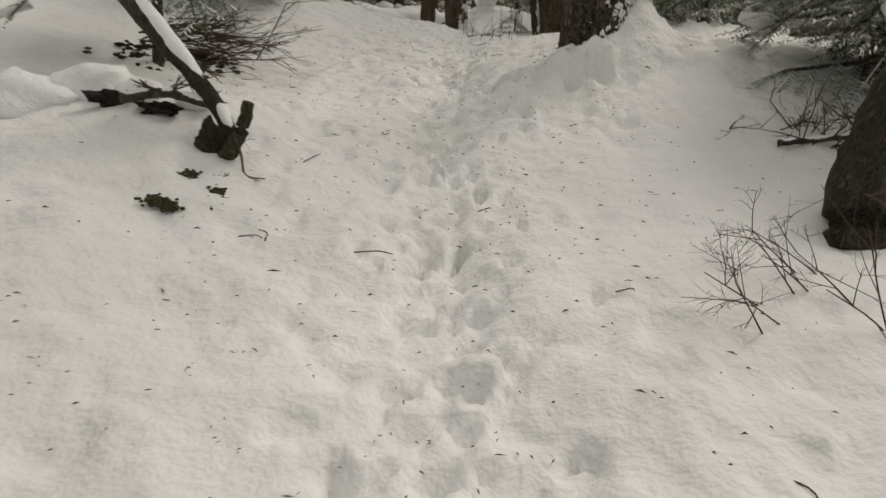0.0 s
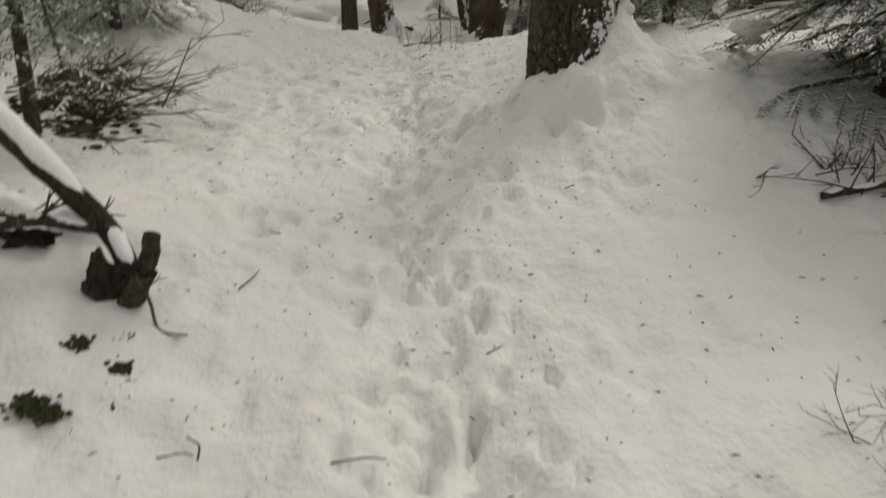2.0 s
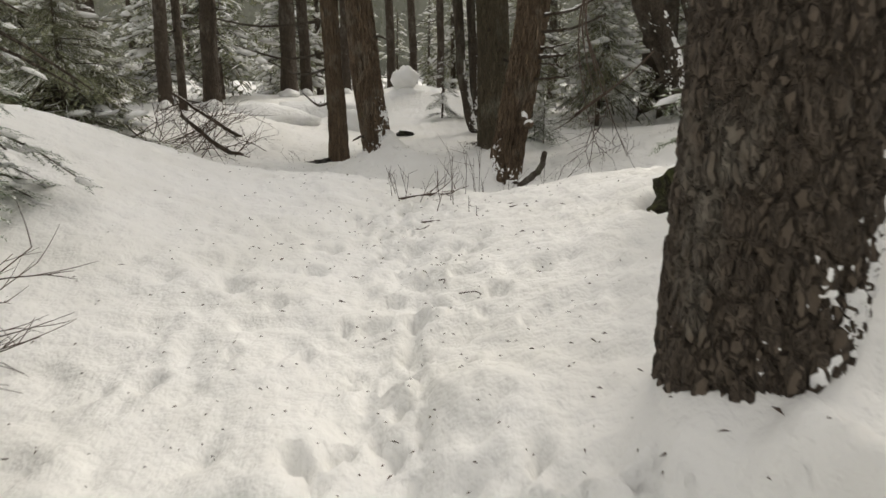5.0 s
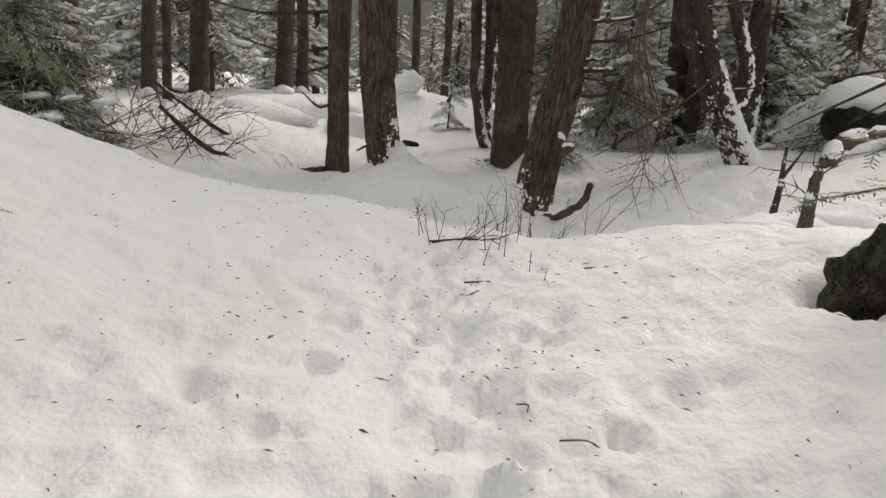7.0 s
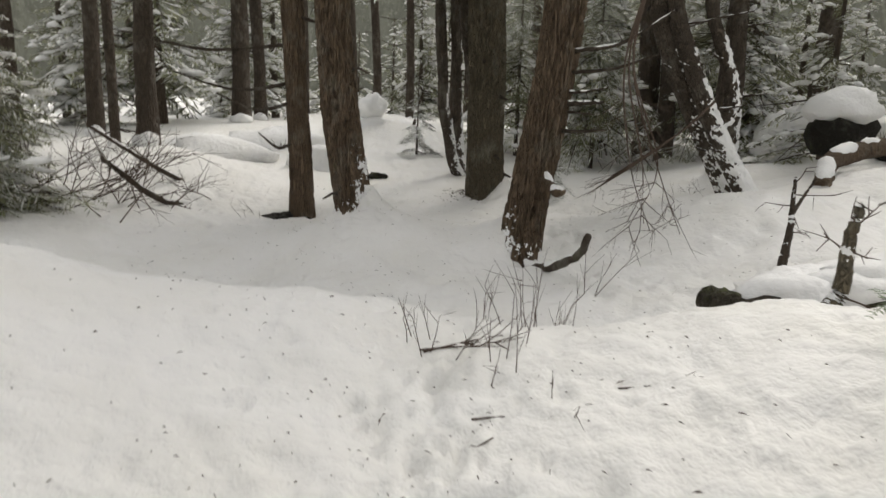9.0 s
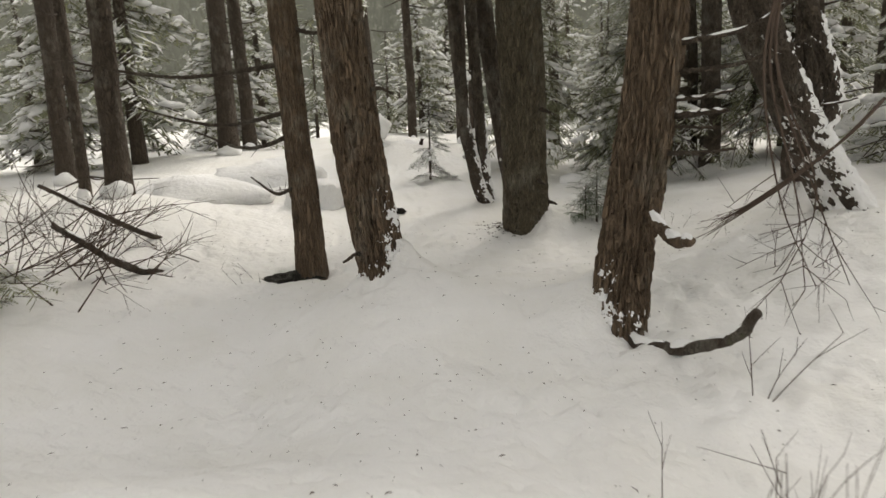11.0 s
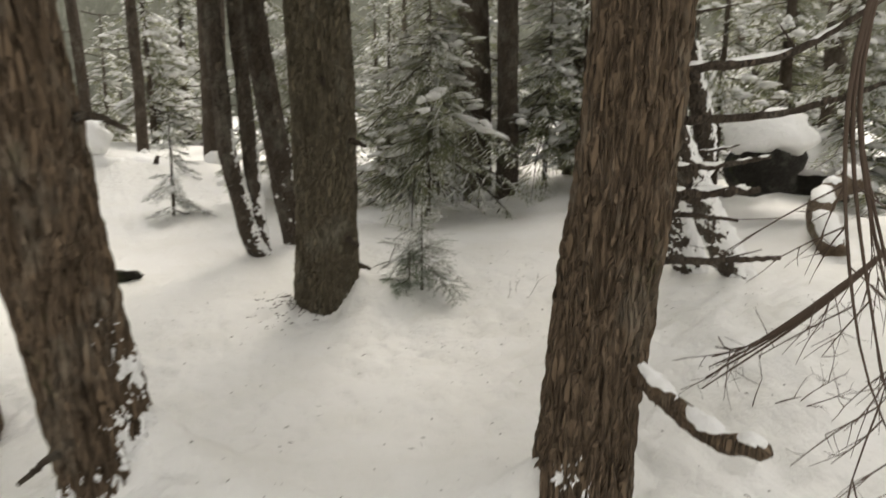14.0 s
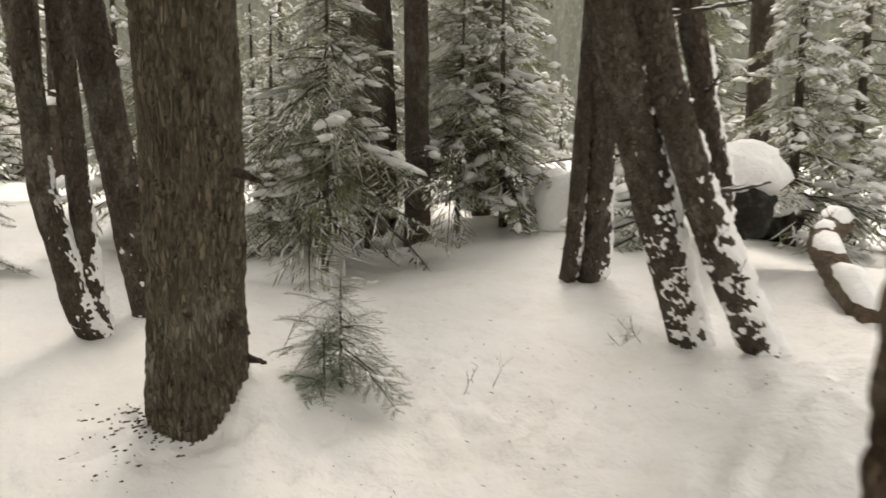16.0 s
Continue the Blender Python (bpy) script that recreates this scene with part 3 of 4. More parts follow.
tagged(part("snow_cap", heap, CAP, tree), kind="stuff")

# slim tree over a dark hollow
tree, base, line, r = big_tree("slim leaning conifer trunk over a dark snow hollow", [(-0.6, 16.15, 0.75), (-0.6, 16.2, 1.5), (-0.64, 16.2, 2.5), (-0.67, 16.2, 3.6)], (0.155, 0.1),
                               BARK_RED, 2, 80, 0.025, 0.018, 0.25, 0.3, "trees at the gap")
for k, (dz, side, ln) in enumerate(((2.0, -1, 1.5), (1.75, -1, 1.0), (2.5, -1, 2.2), (1.25, -1, 0.5), (2.9, 1, 0.7))):
    i = int(np.argmin(np.abs(line[:, 2] - dz)))
    q = line[i] + base
    dead_limb(tree, base, [q, q + (side * ln * 0.5, -0.2, -0.12), q + (side * ln, -0.35, 0.08)], 0.028, 0.008, 60 + k, False, twigs=7)

# the red-barked pair that make the gap
tree, base, line, r = big_tree("reddish fissured trunk with snow plastered up one side", [(0.16, 14.38, 0.85), (0.06, 14.42, 1.45), (-0.06, 14.45, 2.35), (-0.13, 14.45, 3.3)], (0.2, 0.16),
                               BARK_RED, 3, 160, 0.014, 0.036, 0.06, 0.35, "trees at the gap", plates=12, crown=24)
snow_patch(tree, base, line, r, 0.0, 1.15, radians(-38), 0.5, 140, 0.42, 0.03)
for k, (dz, side, ln) in enumerate(((0.62, -1, 0.2), (2.0, 1, 0.22))):
    q = line[int(np.argmin(np.abs(line[:, 2] - dz)))] + base
    dead_limb(tree, base, [q + (side * 0.12, -0.05, 0), q + (side * (0.12 + ln * 0.5), -0.15, 0.02), q + (side * (0.12 + ln), -0.2, -0.03)], 0.022, 0.01, 70 + k, False)
knot = Geo()
q = line[int(np.argmin(np.abs(line[:, 2] - 1.5)))]
blob(knot, q + (0.02, -0.17, 0), (0.075, 0.06, 0.07), 6, rough=0.3)
part("knot", knot, BARK_RED, tree, "burr on the trunk")

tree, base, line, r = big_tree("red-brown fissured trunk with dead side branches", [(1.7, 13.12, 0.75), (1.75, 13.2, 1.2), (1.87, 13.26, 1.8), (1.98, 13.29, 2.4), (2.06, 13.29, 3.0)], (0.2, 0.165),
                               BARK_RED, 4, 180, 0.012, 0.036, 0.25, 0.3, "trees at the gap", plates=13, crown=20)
snow_patch(tree, base, line, r, 0.0, 0.8, radians(205), 0.5, 340, 0.3, 0.02)
R45 = np.array([0.72, -0.69, 0.0])
for k, (z, ln, rise, thick, back) in enumerate(((2.84, 0.85, 0.16, 0.02, 0.1), (2.66, 0.42, 0.05, 0.018, 0.15), (2.55, 0.4, 0.02, 0.03, 0.2), (2.46, 0.32, -0.02, 0.014, 0.1), (2.28, 0.5, 0.03, 0.02, 0.0), (3.05, 0.9, 0.35, 0.022, 0.3))):
    q = line[int(np.argmin(np.abs(line[:, 2] + base[2] - z)))] + base
    out = R45 * 0.16
    go = R45 + np.array([0.5, 0.6, 0]) * back
    dead_limb(tree, base, [q + out, q + out + go * ln * 0.5 + (0, 0, rise * 0.2), q + out + go * ln + (0, 0, rise)], thick, thick * 0.45, 80 + k, k in (1, 2, 5), twigs=3)
dead_limb(tree, base, [(1.95, 13.12, 1.84), (1.94, 12.88, 1.75), (1.93, 12.7, 1.72), (1.92, 12.5, 1.76)], 0.05, 0.036, 95, True, BARK_RED, "branch_stub", twigs=3)
dead_limb(tree, base, [(1.72, 13.0, 0.96), (1.76, 12.75, 0.98), (1.84, 12.4, 1.07), (1.92, 12.0, 1.27), (1.935, 11.8, 1.48)], 0.052, 0.03, 96, True, DEAD, "mossy_branch", twigs=2)
dead_limb(tree, base, [(1.72, 13.12, 1.25), (1.72, 12.98, 1.05), (1.76, 12.85, 0.95)], 0.022, 0.014, 97, False, BARK_RED, "root")
foot = Geo()
for k in range(26):
    blob(foot, (rng.normal(0.08, 0.12), rng.normal(-0.25, 0.12), 0.1 + rng.uniform(-0.02, 0.03)), (0.04, 0.04, 0.02), k, 4, 6, 0.5)
tagged(part("bark_debris", foot, LITTER, tree), kind="stuff")

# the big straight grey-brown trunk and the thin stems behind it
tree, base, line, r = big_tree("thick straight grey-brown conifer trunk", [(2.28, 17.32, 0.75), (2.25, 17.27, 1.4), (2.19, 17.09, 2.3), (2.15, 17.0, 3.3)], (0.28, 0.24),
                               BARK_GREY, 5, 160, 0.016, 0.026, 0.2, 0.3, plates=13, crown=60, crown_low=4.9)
for k, (a, h) in enumerate(((-1.2, 1.0), (-0.9, 1.9), (-1.9, 2.4), (-0.4, 0.7))):
    q = line[int(np.argmin(np.abs(line[:, 2] - h)))] + base
    d = np.array([math.cos(a), math.sin(a), 0])
    dead_limb(tree, base, [q + d * 0.28, q + d * 0.34 + (0, 0, -0.02), q + d * 0.42 + (0, 0, -0.05)], 0.03, 0.012, 110 + k, False)
# dark crumbs on the left side only, in place of the shading there
litter = Geo()
for k in range(110):
    a, d = rng.uniform(2.4, 4.3), 0.28 + abs(rng.normal(0, 0.24))
    x, y = 2.28 + math.cos(a) * d, 17.3 + math.sin(a) * d
    blob(litter, (x, y, float(lie(x, y)) + 0.01), (rng.uniform(0.004, 0.02), rng.uniform(0.003, 0.008), 0.005), k, 3, 6, 0.7)
single("needle_litter", litter, LITTER, "dark needle crumbs standing for the shading left of a trunk's foot", "litter", kind="stuff")

for k, (pts, rad, lab) in enumerate((
        ([(2.3, 19.3, 1.0), (2.06, 19.2, 1.45), (1.86, 19.2, 2.42), (1.77, 19.2, 3.88)], 0.1, "thin dark leaning stem with snow at its foot"),
        ([(2.3, 19.35, 1.0), (2.17, 19.25, 1.6), (2.09, 19.2, 2.79), (2.04, 19.2, 3.88)], 0.09, "thin dark leaning stem with snow at its foot"),
        ([(2.85, 19.6, 1.0), (2.66, 19.6, 1.88), (2.5, 19.6, 2.93), (2.35, 19.6, 3.93)], 0.16, "dark rough leaning trunk with snow in its bark"))):
    tree, base, line, r = big_tree(lab, pts, (rad, rad * 0.75), BARK_DARK, 6 + k, 48, 0.03, 0.014, 0.3, 0.3, "clump of thin stems", crown=8)
    snow_patch(tree, base, line, r, 0.1, 2.2, radians(-20), 0.6, 500 + k * 50, 0.3)

tree, base, line, r = big_tree("straight reddish trunk before dense fir branches", [(7.12, 20.9, 1.0), (7.12, 20.9, 2.0), (7.07, 20.9, 4.9)], (0.19, 0.15), BARK_DARK, 10, 50, 0.05, 0.012, 0.3, 0.3, crown=10)
snow_patch(tree, base, line, r, 0.1, 0.5, radians(-100), 0.6, 700, 0.3)

# clump of leaning, snow-plastered stems
for k, (pts, rad, face, n) in enumerate((
        ([(6.45, 17.6, 1.2), (6.2, 17.35, 1.75), (6.26, 17.3, 3.19), (6.32, 17.3, 4.28)], 0.11, -0.5, 20),
        ([(6.55, 17.4, 1.2), (6.4, 17.2, 1.7), (6.42, 17.2, 2.91), (6.32, 17.2, 4.26)], 0.17, -0.8, 60),
        ([(5.75, 15.75, 0.95), (5.58, 15.7, 1.3), (4.95, 15.7, 2.4), (4.51, 15.7, 3.23), (4.31, 15.7, 3.72)], 0.19, -0.35, 330),
        ([(5.75, 14.95, 0.98), (5.5, 15.05, 1.32), (5.16, 15.2, 1.9), (4.9, 15.35, 2.5), (4.6, 15.5, 3.3), (4.42, 15.5, 3.75)], 0.15, -0.3, 240),
        ([(5.05, 15.3, 2.2), (5.27, 15.4, 2.55), (5.28, 15.5, 2.95), (4.95, 15.55, 3.8)], 0.11, -0.3, 40))):
    tree, base, line, r = big_tree("leaning dark stem plastered with snow along its upper side", pts, (rad * 0.8, rad * 0.6), BARK_DARK, 20 + k, 64, 0.03, 0.014, 0.2 if k < 4 else 0, 0.3, "clump of leaning stems", crown=8, high=7.5)
    snow_patch(tree, base, line, r, 0.1, 2.3, -0.75, 0.85, 800 + k * 90, 0.15 + 0.45 * (n > 100), 0.035, False)
    for j in range(4):
        q = line[int(np.argmin(np.abs(line[:, 2] - (1.0 + 0.55 * j))))] + base
        s = 1 if j % 2 else -1
        dead_limb(tree, base, [q, q + (s * 0.2, -0.15, 0.02), q + (s * 0.4, -0.3, 0.07)], 0.02, 0.008, 150 + k * 7 + j, True, twigs=3)

# plain trunks standing further back
for k, (x, y, rad, hi) in enumerate(((-7.6, 24, 0.23, 10), (-5.75, 24, 0.19, 10), (-3.28, 18.9, 0.17, 9), (-2.9, 28, 0.27, 11), (-2.57, 30, 0.2, 11), (6.95, 21.6, 0.26, 10), (2.1, 27.5, 0.12, 10),
                                     (3.2, 26, 0.14, 10), (4.2, 29, 0.16, 11), (-1.3, 33, 0.2, 12), (0.6, 36, 0.2, 12), (1.5, 34, 0.17, 12), (-9.2, 21, 0.22, 10), (-6.6, 19.5, 0.15, 9), (9.6, 19.4, 0.2, 10),
                                     (10.5, 23, 0.24, 10), (8.6, 24.5, 0.15, 10), (12.3, 18.2, 0.2, 10), (5.0, 24, 0.12, 10), (-4.6, 21.5, 0.1, 9), (11.5, 15.5, 0.22, 10), (9.4, 14.2, 0.2, 9))):
    z = float(lie(x, y))
    tree, base, line, r = big_tree("straight dark conifer trunk with bare lower branches", [(x, y, z - 0.25), (x + 0.02, y, z + 1.5), (x + 0.1 * math.sin(k), y, z + 4)], (rad, rad * 0.7), BARK_FAR, 40 + k, 20, 0.16, 0.012, 0.3, 0.4, "forest trunks", high=hi, crown=8, crown_low=5.0)
    wood = Geo()
    for j in range(9):
        h, a, ln = rng.uniform(0.6, 4.5), rng.uniform(0, 6.28), rng.uniform(0.4, 1.6)
        d = np.array([math.cos(a), math.sin(a), 0])
        limb(wood, [d * rad * 0.7 + (0, 0, h), d * ln * 0.5 + (0, 0, h - 0.08), d * ln + (0, 0, h + rng.uniform(-0.25, 0.15))], 0.02, 0.005, 5, 7, 0.1, j)
    tagged(part("deadwood", wood, DEAD, tree), kind="stuff")
    cap = Geo()
    blob(cap, (0, -rad, 0.3), (rad * 1.3, rad, 0.18), k, 6, 9, 0.2)
    part("snow_cap", cap, CAP, tree)


# ---- firs near the trail ----
def fir(at, high, radius, low, reach, count, snow, seed, label, leaf=LEAF_NEAR, name="fir_sapling", tilt=(-0.5, 0.1), kinds=FINE, crown_top=1.0):
    return conifer(name, (at[0], at[1], float(lie(*at)) - 0.05), high, radius, low, reach, count, snow, seed, kinds, leaf, label, "young firs by the trail", BARK_DARK, 8 if high > 1.8 else 0, crown_top, 12, 0.0, tilt)


fir((-2.08, 6.05), 3.2, 0.045, 0.95, 1.2, 125, 0.2, 3, "young green fir with thin dark trunk and little snow")
fir((-2.3, 8.25), 2.8, 0.06, 0.2, 0.95, 100, 0.75, 4, "young fir with snow-laden green sprays")
fir((3.1, 5.75), 3.0, 0.07, 0.2, 1.5, 170, 0.3, 5, "young fir with frosted drooping sprays", LEAF_FROST)
fir((2.6, 8.0), 3.3, 0.06, 0.2, 1.05, 105, 0.35, 6, "green fir leaning its sprays over the trail")
fir((-3.4, 3.9), 3.0, 0.06, 0.25, 1.1, 45, 0.3, 7, "young fir standing over a mossy log", kinds=MID)
fir((4.4, 4.6), 3.4, 0.07, 0.2, 1.3, 60, 0.5, 8, "young fir with frosted drooping sprays", LEAF_FROST, kinds=MID)
fir((3.15, 17.0), 0.85, 0.016, 0.2, 0.7, 44, 0.3, 9, "low arching fir seedling dusted with snow beside a trunk", LEAF_FROST, tilt=(-0.6, 0.5), crown_top=0.95)
fir((2.95, 16.9), 0.5, 0.012, 0.05, 0.42, 36, 0.25, 10, "low green fir seedling beside a trunk", LEAF_NEAR, tilt=(-0.3, 0.4))
fir((1.66, 21.8), 1.6, 0.03, 0.1, 0.75, 34, 0.6, 11, "small fir seedling in deep snow", LEAF_FROST, kinds=MID)
fir((-4.3, 14.6), 2.2, 0.05, 0.1, 1.7, 130, 0.15, 12, "spreading dull green fir boughs", LEAF, tilt=(-0.4, 0.2), kinds=MID)
fir((-5.2, 16.8), 3.2, 0.06, 0.2, 1.6, 70, 0.2, 13, "spreading dull green fir boughs", LEAF, kinds=MID)
fir((5.3, 20.6), 4.0, 0.05, 0.8, 1.9, 110, 0.3, 14, "thin fir with dull green sprays", LEAF, kinds=MID)

fir((4.0, 22.0), 4.2, 0.05, 0.9, 1.7, 80, 0.3, 16, "thin fir with dull green sprays", LEAF, kinds=MID)
fir((8.2, 21.2), 4.2, 0.05, 0.8, 1.8, 90, 0.3, 17, "thin fir with dull green sprays", LEAF, kinds=MID)
fir((-6.2, 15.6), 3.4, 0.05, 0.3, 1.8, 120, 0.15, 18, "spreading dull green fir boughs", LEAF, kinds=MID)

# ---- the forest behind: a few kinds, repeated ----
KINDS = []
for k, (hi, rad, low, reach, n, snow) in enumerate(((6.6, 0.13, 0.5, 2.0, 80, 0.85), (5.6, 0.1, 0.3, 1.8, 75, 0.9), (7.2, 0.16, 1.0, 2.0, 80, 0.75), (4.2, 0.07, 0.2, 1.3, 55, 0.95))):
    KINDS.append(conifer("spruce_tree", (40 + 5 * k, 44, float(lie(40 + 5 * k, 44))), hi, rad, low, reach, n, snow, 90 + k, COARSE, LEAF, "dense dark conifer with clumps of snow on its boughs", "forest conifers", BARK_FAR, 6))
spots = [(5.9, 23.2), (7.9, 23.6), (6.9, 25.5), (9.6, 22.0), (4.4, 25.5), (11.5, 20.5), (8.7, 20.6), (12.6, 24.0), (-5.0, 27), (-7.0, 22), (-8.8, 18.5), (-6.6, 17.6), (-7.6, 14.8), (-9.5, 24.5), (-6.8, 27.5), (-3.2, 31),
         (2.9, 31), (4.6, 33), (-0.6, 38), (0.9, 40), (2.3, 37), (13.5, 17), (11.0, 13.5), (10.4, 16.8), (14.5, 20.5), (6.0, 5.5), (8.6, 17.8)]
rng = np.random.RandomState(12)
while len(spots) < 78:
    a, d = rng.uniform(-1.15, 1.45), rng.uniform(20, 36)
    x, y = math.sin(a) * d, 8 + math.cos(a) * d
    if not (-1.5 < x < 3.2 and y < 36) and all((x - p) ** 2 + (y - q) ** 2 > 4 for p, q in spots):
        spots.append((x, y))
for k in range(8):
    a = rng.uniform(1.7, 4.6)
    d = rng.uniform(8, 16)
    spots.append((math.sin(a) * d, 4 + math.cos(a) * d))
for k, (x, y) in enumerate(spots):
    s = rng.uniform(0.8, 1.25)
    kind = 3 if k in (0, 4, 9, 33) else rng.randint(0, 4)
    copy_thing(KINDS[kind], pose(x, y, float(lie(x, y)) - 0.1, 0, 0, rng.uniform(0, 360)) @ Matrix.Scale(s, 4))


# ---- dead wood, brush and shrubs ----
def shrub(geo, at, direction, length, radius, depth, rng, spread=0.6):
    """A bare branching stem."""
    d = np.array(direction, float)
    d /= np.linalg.norm(d)
    bend = rng.normal(0, 0.18, 3)
    p0 = np.array(at, float)
    p1 = p0 + d * length * 0.5 + bend * length * 0.25
    p2 = p0 + d * length + bend * length * 0.7
    line = limb(geo, [p0, p1, p2], radius, radius * 0.45, 5, 7, 0.08, rng.randint(9999))
    if depth:
        for k in range(rng.randint(2, 5)):
            i = rng.randint(2, 7)
            shrub(geo, line[i], d + rng.normal(0, spread, 3), length * rng.uniform(0.35, 0.65), radius * 0.55, depth - 1, rng, spread)


def bush(at, stems, length, radius, seed, label, up=0.9, lean=(0, 0), depth=2, spread=0.55, name="bare_shrub"):
    rng = np.random.RandomState(seed)
    geo = Geo()
    for k in range(stems):
        x, y = at[0] + rng.normal(0, 0.05 * stems ** 0.5), at[1] + rng.normal(0, 0.05 * stems ** 0.5)
        shrub(geo, (x, y, float(lie(x, y)) - 0.04), (lean[0] + rng.normal(0, 0.4), lean[1] + rng.normal(0, 0.4), up), length * rng.uniform(0.6, 1.1), radius, depth, rng, spread)
    return single(name, geo, TWIG, label, "shrub", "bare shrubs in the snow")


bush((1.55, 2.95), 6, 0.38, 0.004, 1, "bare dark twiggy shrub poking from the snow", 0.6, (-0.35, 0.2), 3)
bush((1.66, 3.15), 5, 0.38, 0.004, 2, "bare dark twiggy shrub poking from the snow", 0.5, (-0.5, 0.1), 3)
bush((0.55, 9.55), 7, 0.3, 0.003, 3, "thin bare stems rising from the snow", 1.4, (0, 0), 1, 0.35)
bush((0.95, 10.1), 8, 0.34, 0.003, 4, "thin bare stems rising from the snow", 1.5, (0, 0), 1, 0.35)
bush((1.2, 10.6), 5, 0.36, 0.003, 5, "thin bare stems rising from the snow", 1.5, (0, 0), 1, 0.35)
bush((0.25, 9.65), 4, 0.2, 0.003, 6, "thin bare stems rising from the snow", 1.3, (0, 0), 1, 0.4)
bush((0.6, 9.1), 3, 0.13, 0.003, 7, "small curled twig in the snow", 1.0, (0, 0), 1, 0.8)
bush((4.0, 16.5), 3, 0.22, 0.003, 8, "thin bare stems rising from the snow", 0.8, (0.2, 0), 1, 0.5)
bush((5.2, 16.1), 4, 0.3, 0.003, 9, "thin bare stems rising from the snow", 0.6, (-0.5, -0.1), 2, 0.5)
bush((3.45, 17.9), 5, 0.35, 0.004, 10, "dark twiggy brush beside a seedling", 0.5, (0.4, -0.2), 2, 0.6)
bush((-1.3, 15.9), 4, 0.3, 0.003, 11, "thin bare stems rising from the snow", 0.9, (0, 0), 1, 0.5)
bush((3.3, 13.3), 4, 0.4, 0.004, 12, "thin bare stems rising from the snow", 0.7, (0.2, -0.3), 2, 0.5)
bush((2.0, 11.75), 3, 0.5, 0.004, 13, "thin tall bare stem", 1.6, (0, 0), 1, 0.3)
bush((1.1, 9.05), 2, 0.3, 0.004, 14, "fallen thin stem on the snow", 0.15, (0.8, -0.3), 1, 0.4)
bush((0.3, 9.62), 3, 0.55, 0.006, 15, "bent bare stem lying along the snow", 0.2, (0.9, -0.1), 1, 0.35)
bush((0.36, 8.94), 2, 0.12, 0.006, 16, "short dark stick in the snow", 0.3, (0.8, 0.2), 0, 0.5)

# brush pile beside the young fir
rng = np.random.RandomState(31)
pile = Geo()
for k in range(64):
    x, y = -2.15 + rng.normal(0, 0.2), 6.65 + rng.normal(0, 0.3)
    shrub(pile, (x, y, float(lie(x, y)) + rng.uniform(0.0, 0.18)), (rng.uniform(0.2, 1.0), rng.normal(0.1, 0.3), rng.normal(0.05, 0.16)), rng.uniform(0.25, 0.6), 0.007, 2, rng, 0.35)
single("brush", pile, TWIG, "tangled heap of dead dark branches on the snow", "brush", kind="stuff")
duff = Geo()
for k in range(420):
    x, y = -2.08 + rng.normal(0, 0.17), 6.4 + rng.normal(0, 0.2)
    blob(duff, (x, y, float(lie(x, y)) + 0.005), (rng.uniform(0.01, 0.045), rng.uniform(0.01, 0.03), 0.012), k, 3, 6, 0.5)
single("needle_litter", duff, LITTER, "dark bare earth and litter under the brush", "litter", kind="stuff")


def fallen(name, points, r0, r1, seed, label, snow=0.3, mat=DEAD, twigs=0, length=0.3, category="branch", steps=34):
    top = thing(name, points[0], label, category)
    base = np.array(points[0], float)
    geo = Geo()
    line = limb(geo, [np.array(p) - base for p in points], r0, r1, 14, steps, 0.07, seed, r0 * 0.06)
    part("stem", geo, mat, top)
    rng = np.random.RandomState(seed)
    if twigs:
        tw = Geo()
        for k in range(twigs):
            i = rng.randint(4, steps)
            shrub(tw, line[i], rng.normal(0, 1, 3) * (1, 1, 0.6) + (0, 0, 0.3), length * rng.uniform(0.5, 1.1), min(0.008, max(0.003, r1 * 0.5)), 1, rng)
        tagged(part("brushwood", tw, TWIG, top), kind="stuff")
    if snow:
        cap = Geo()
        snow_ridge(cap, line, r0, r1, seed, snow)
        tagged(part("snow_cap", cap, CAP, top), kind="stuff")
    return top


# mossy log leaning over the snow, with its broken stump
fallen("fallen_log", [(-0.86, 4.1, 0.86), (-0.99, 4.26, 0.98), (-1.12, 4.3, 1.12), (-1.25, 4.35, 1.24), (-1.46, 4.4, 1.46), (-1.9, 4.5, 1.9)], 0.035, 0.07, 201, "mossy dark fallen log edged with snow, leaning over the bank", 0.15, MOSSY, 0, 0.2, "log", 20)
fallen("broken_limb", [(-0.92, 4.12, 0.72), (-0.84, 4.07, 0.84), (-0.79, 4.04, 0.93), (-0.755, 4.02, 1.04)], 0.045, 0.028, 202, "broken mossy limb sticking up from the snow", 0, MOSSY, 0, 0.2, "log", 14)
fallen("broken_limb", [(-1.5, 4.3, 0.98), (-1.25, 4.25, 1.03), (-1.02, 4.28, 0.98)], 0.028, 0.02, 203, "thin dead limb propped on the snow", 0.4, DEAD, 8, 0.2, "log")
fallen("dead_twig", [(-0.86, 4.06, 0.86), (-0.81, 4.05, 0.8), (-0.77, 4.0, 0.7), (-0.66, 3.95, 0.7)], 0.008, 0.003, 204, "thin bent dark twig on the snow", 0, TWIG, 2, 0.1)
stump = Geo()
blob(stump, (-0.98, 4.14, 0.78), (0.07, 0.06, 0.13), 3, 16, 24, 0.4)
single("rotten_stump", stump, MOSSY, "rotten dark stump half under snow", "stump")
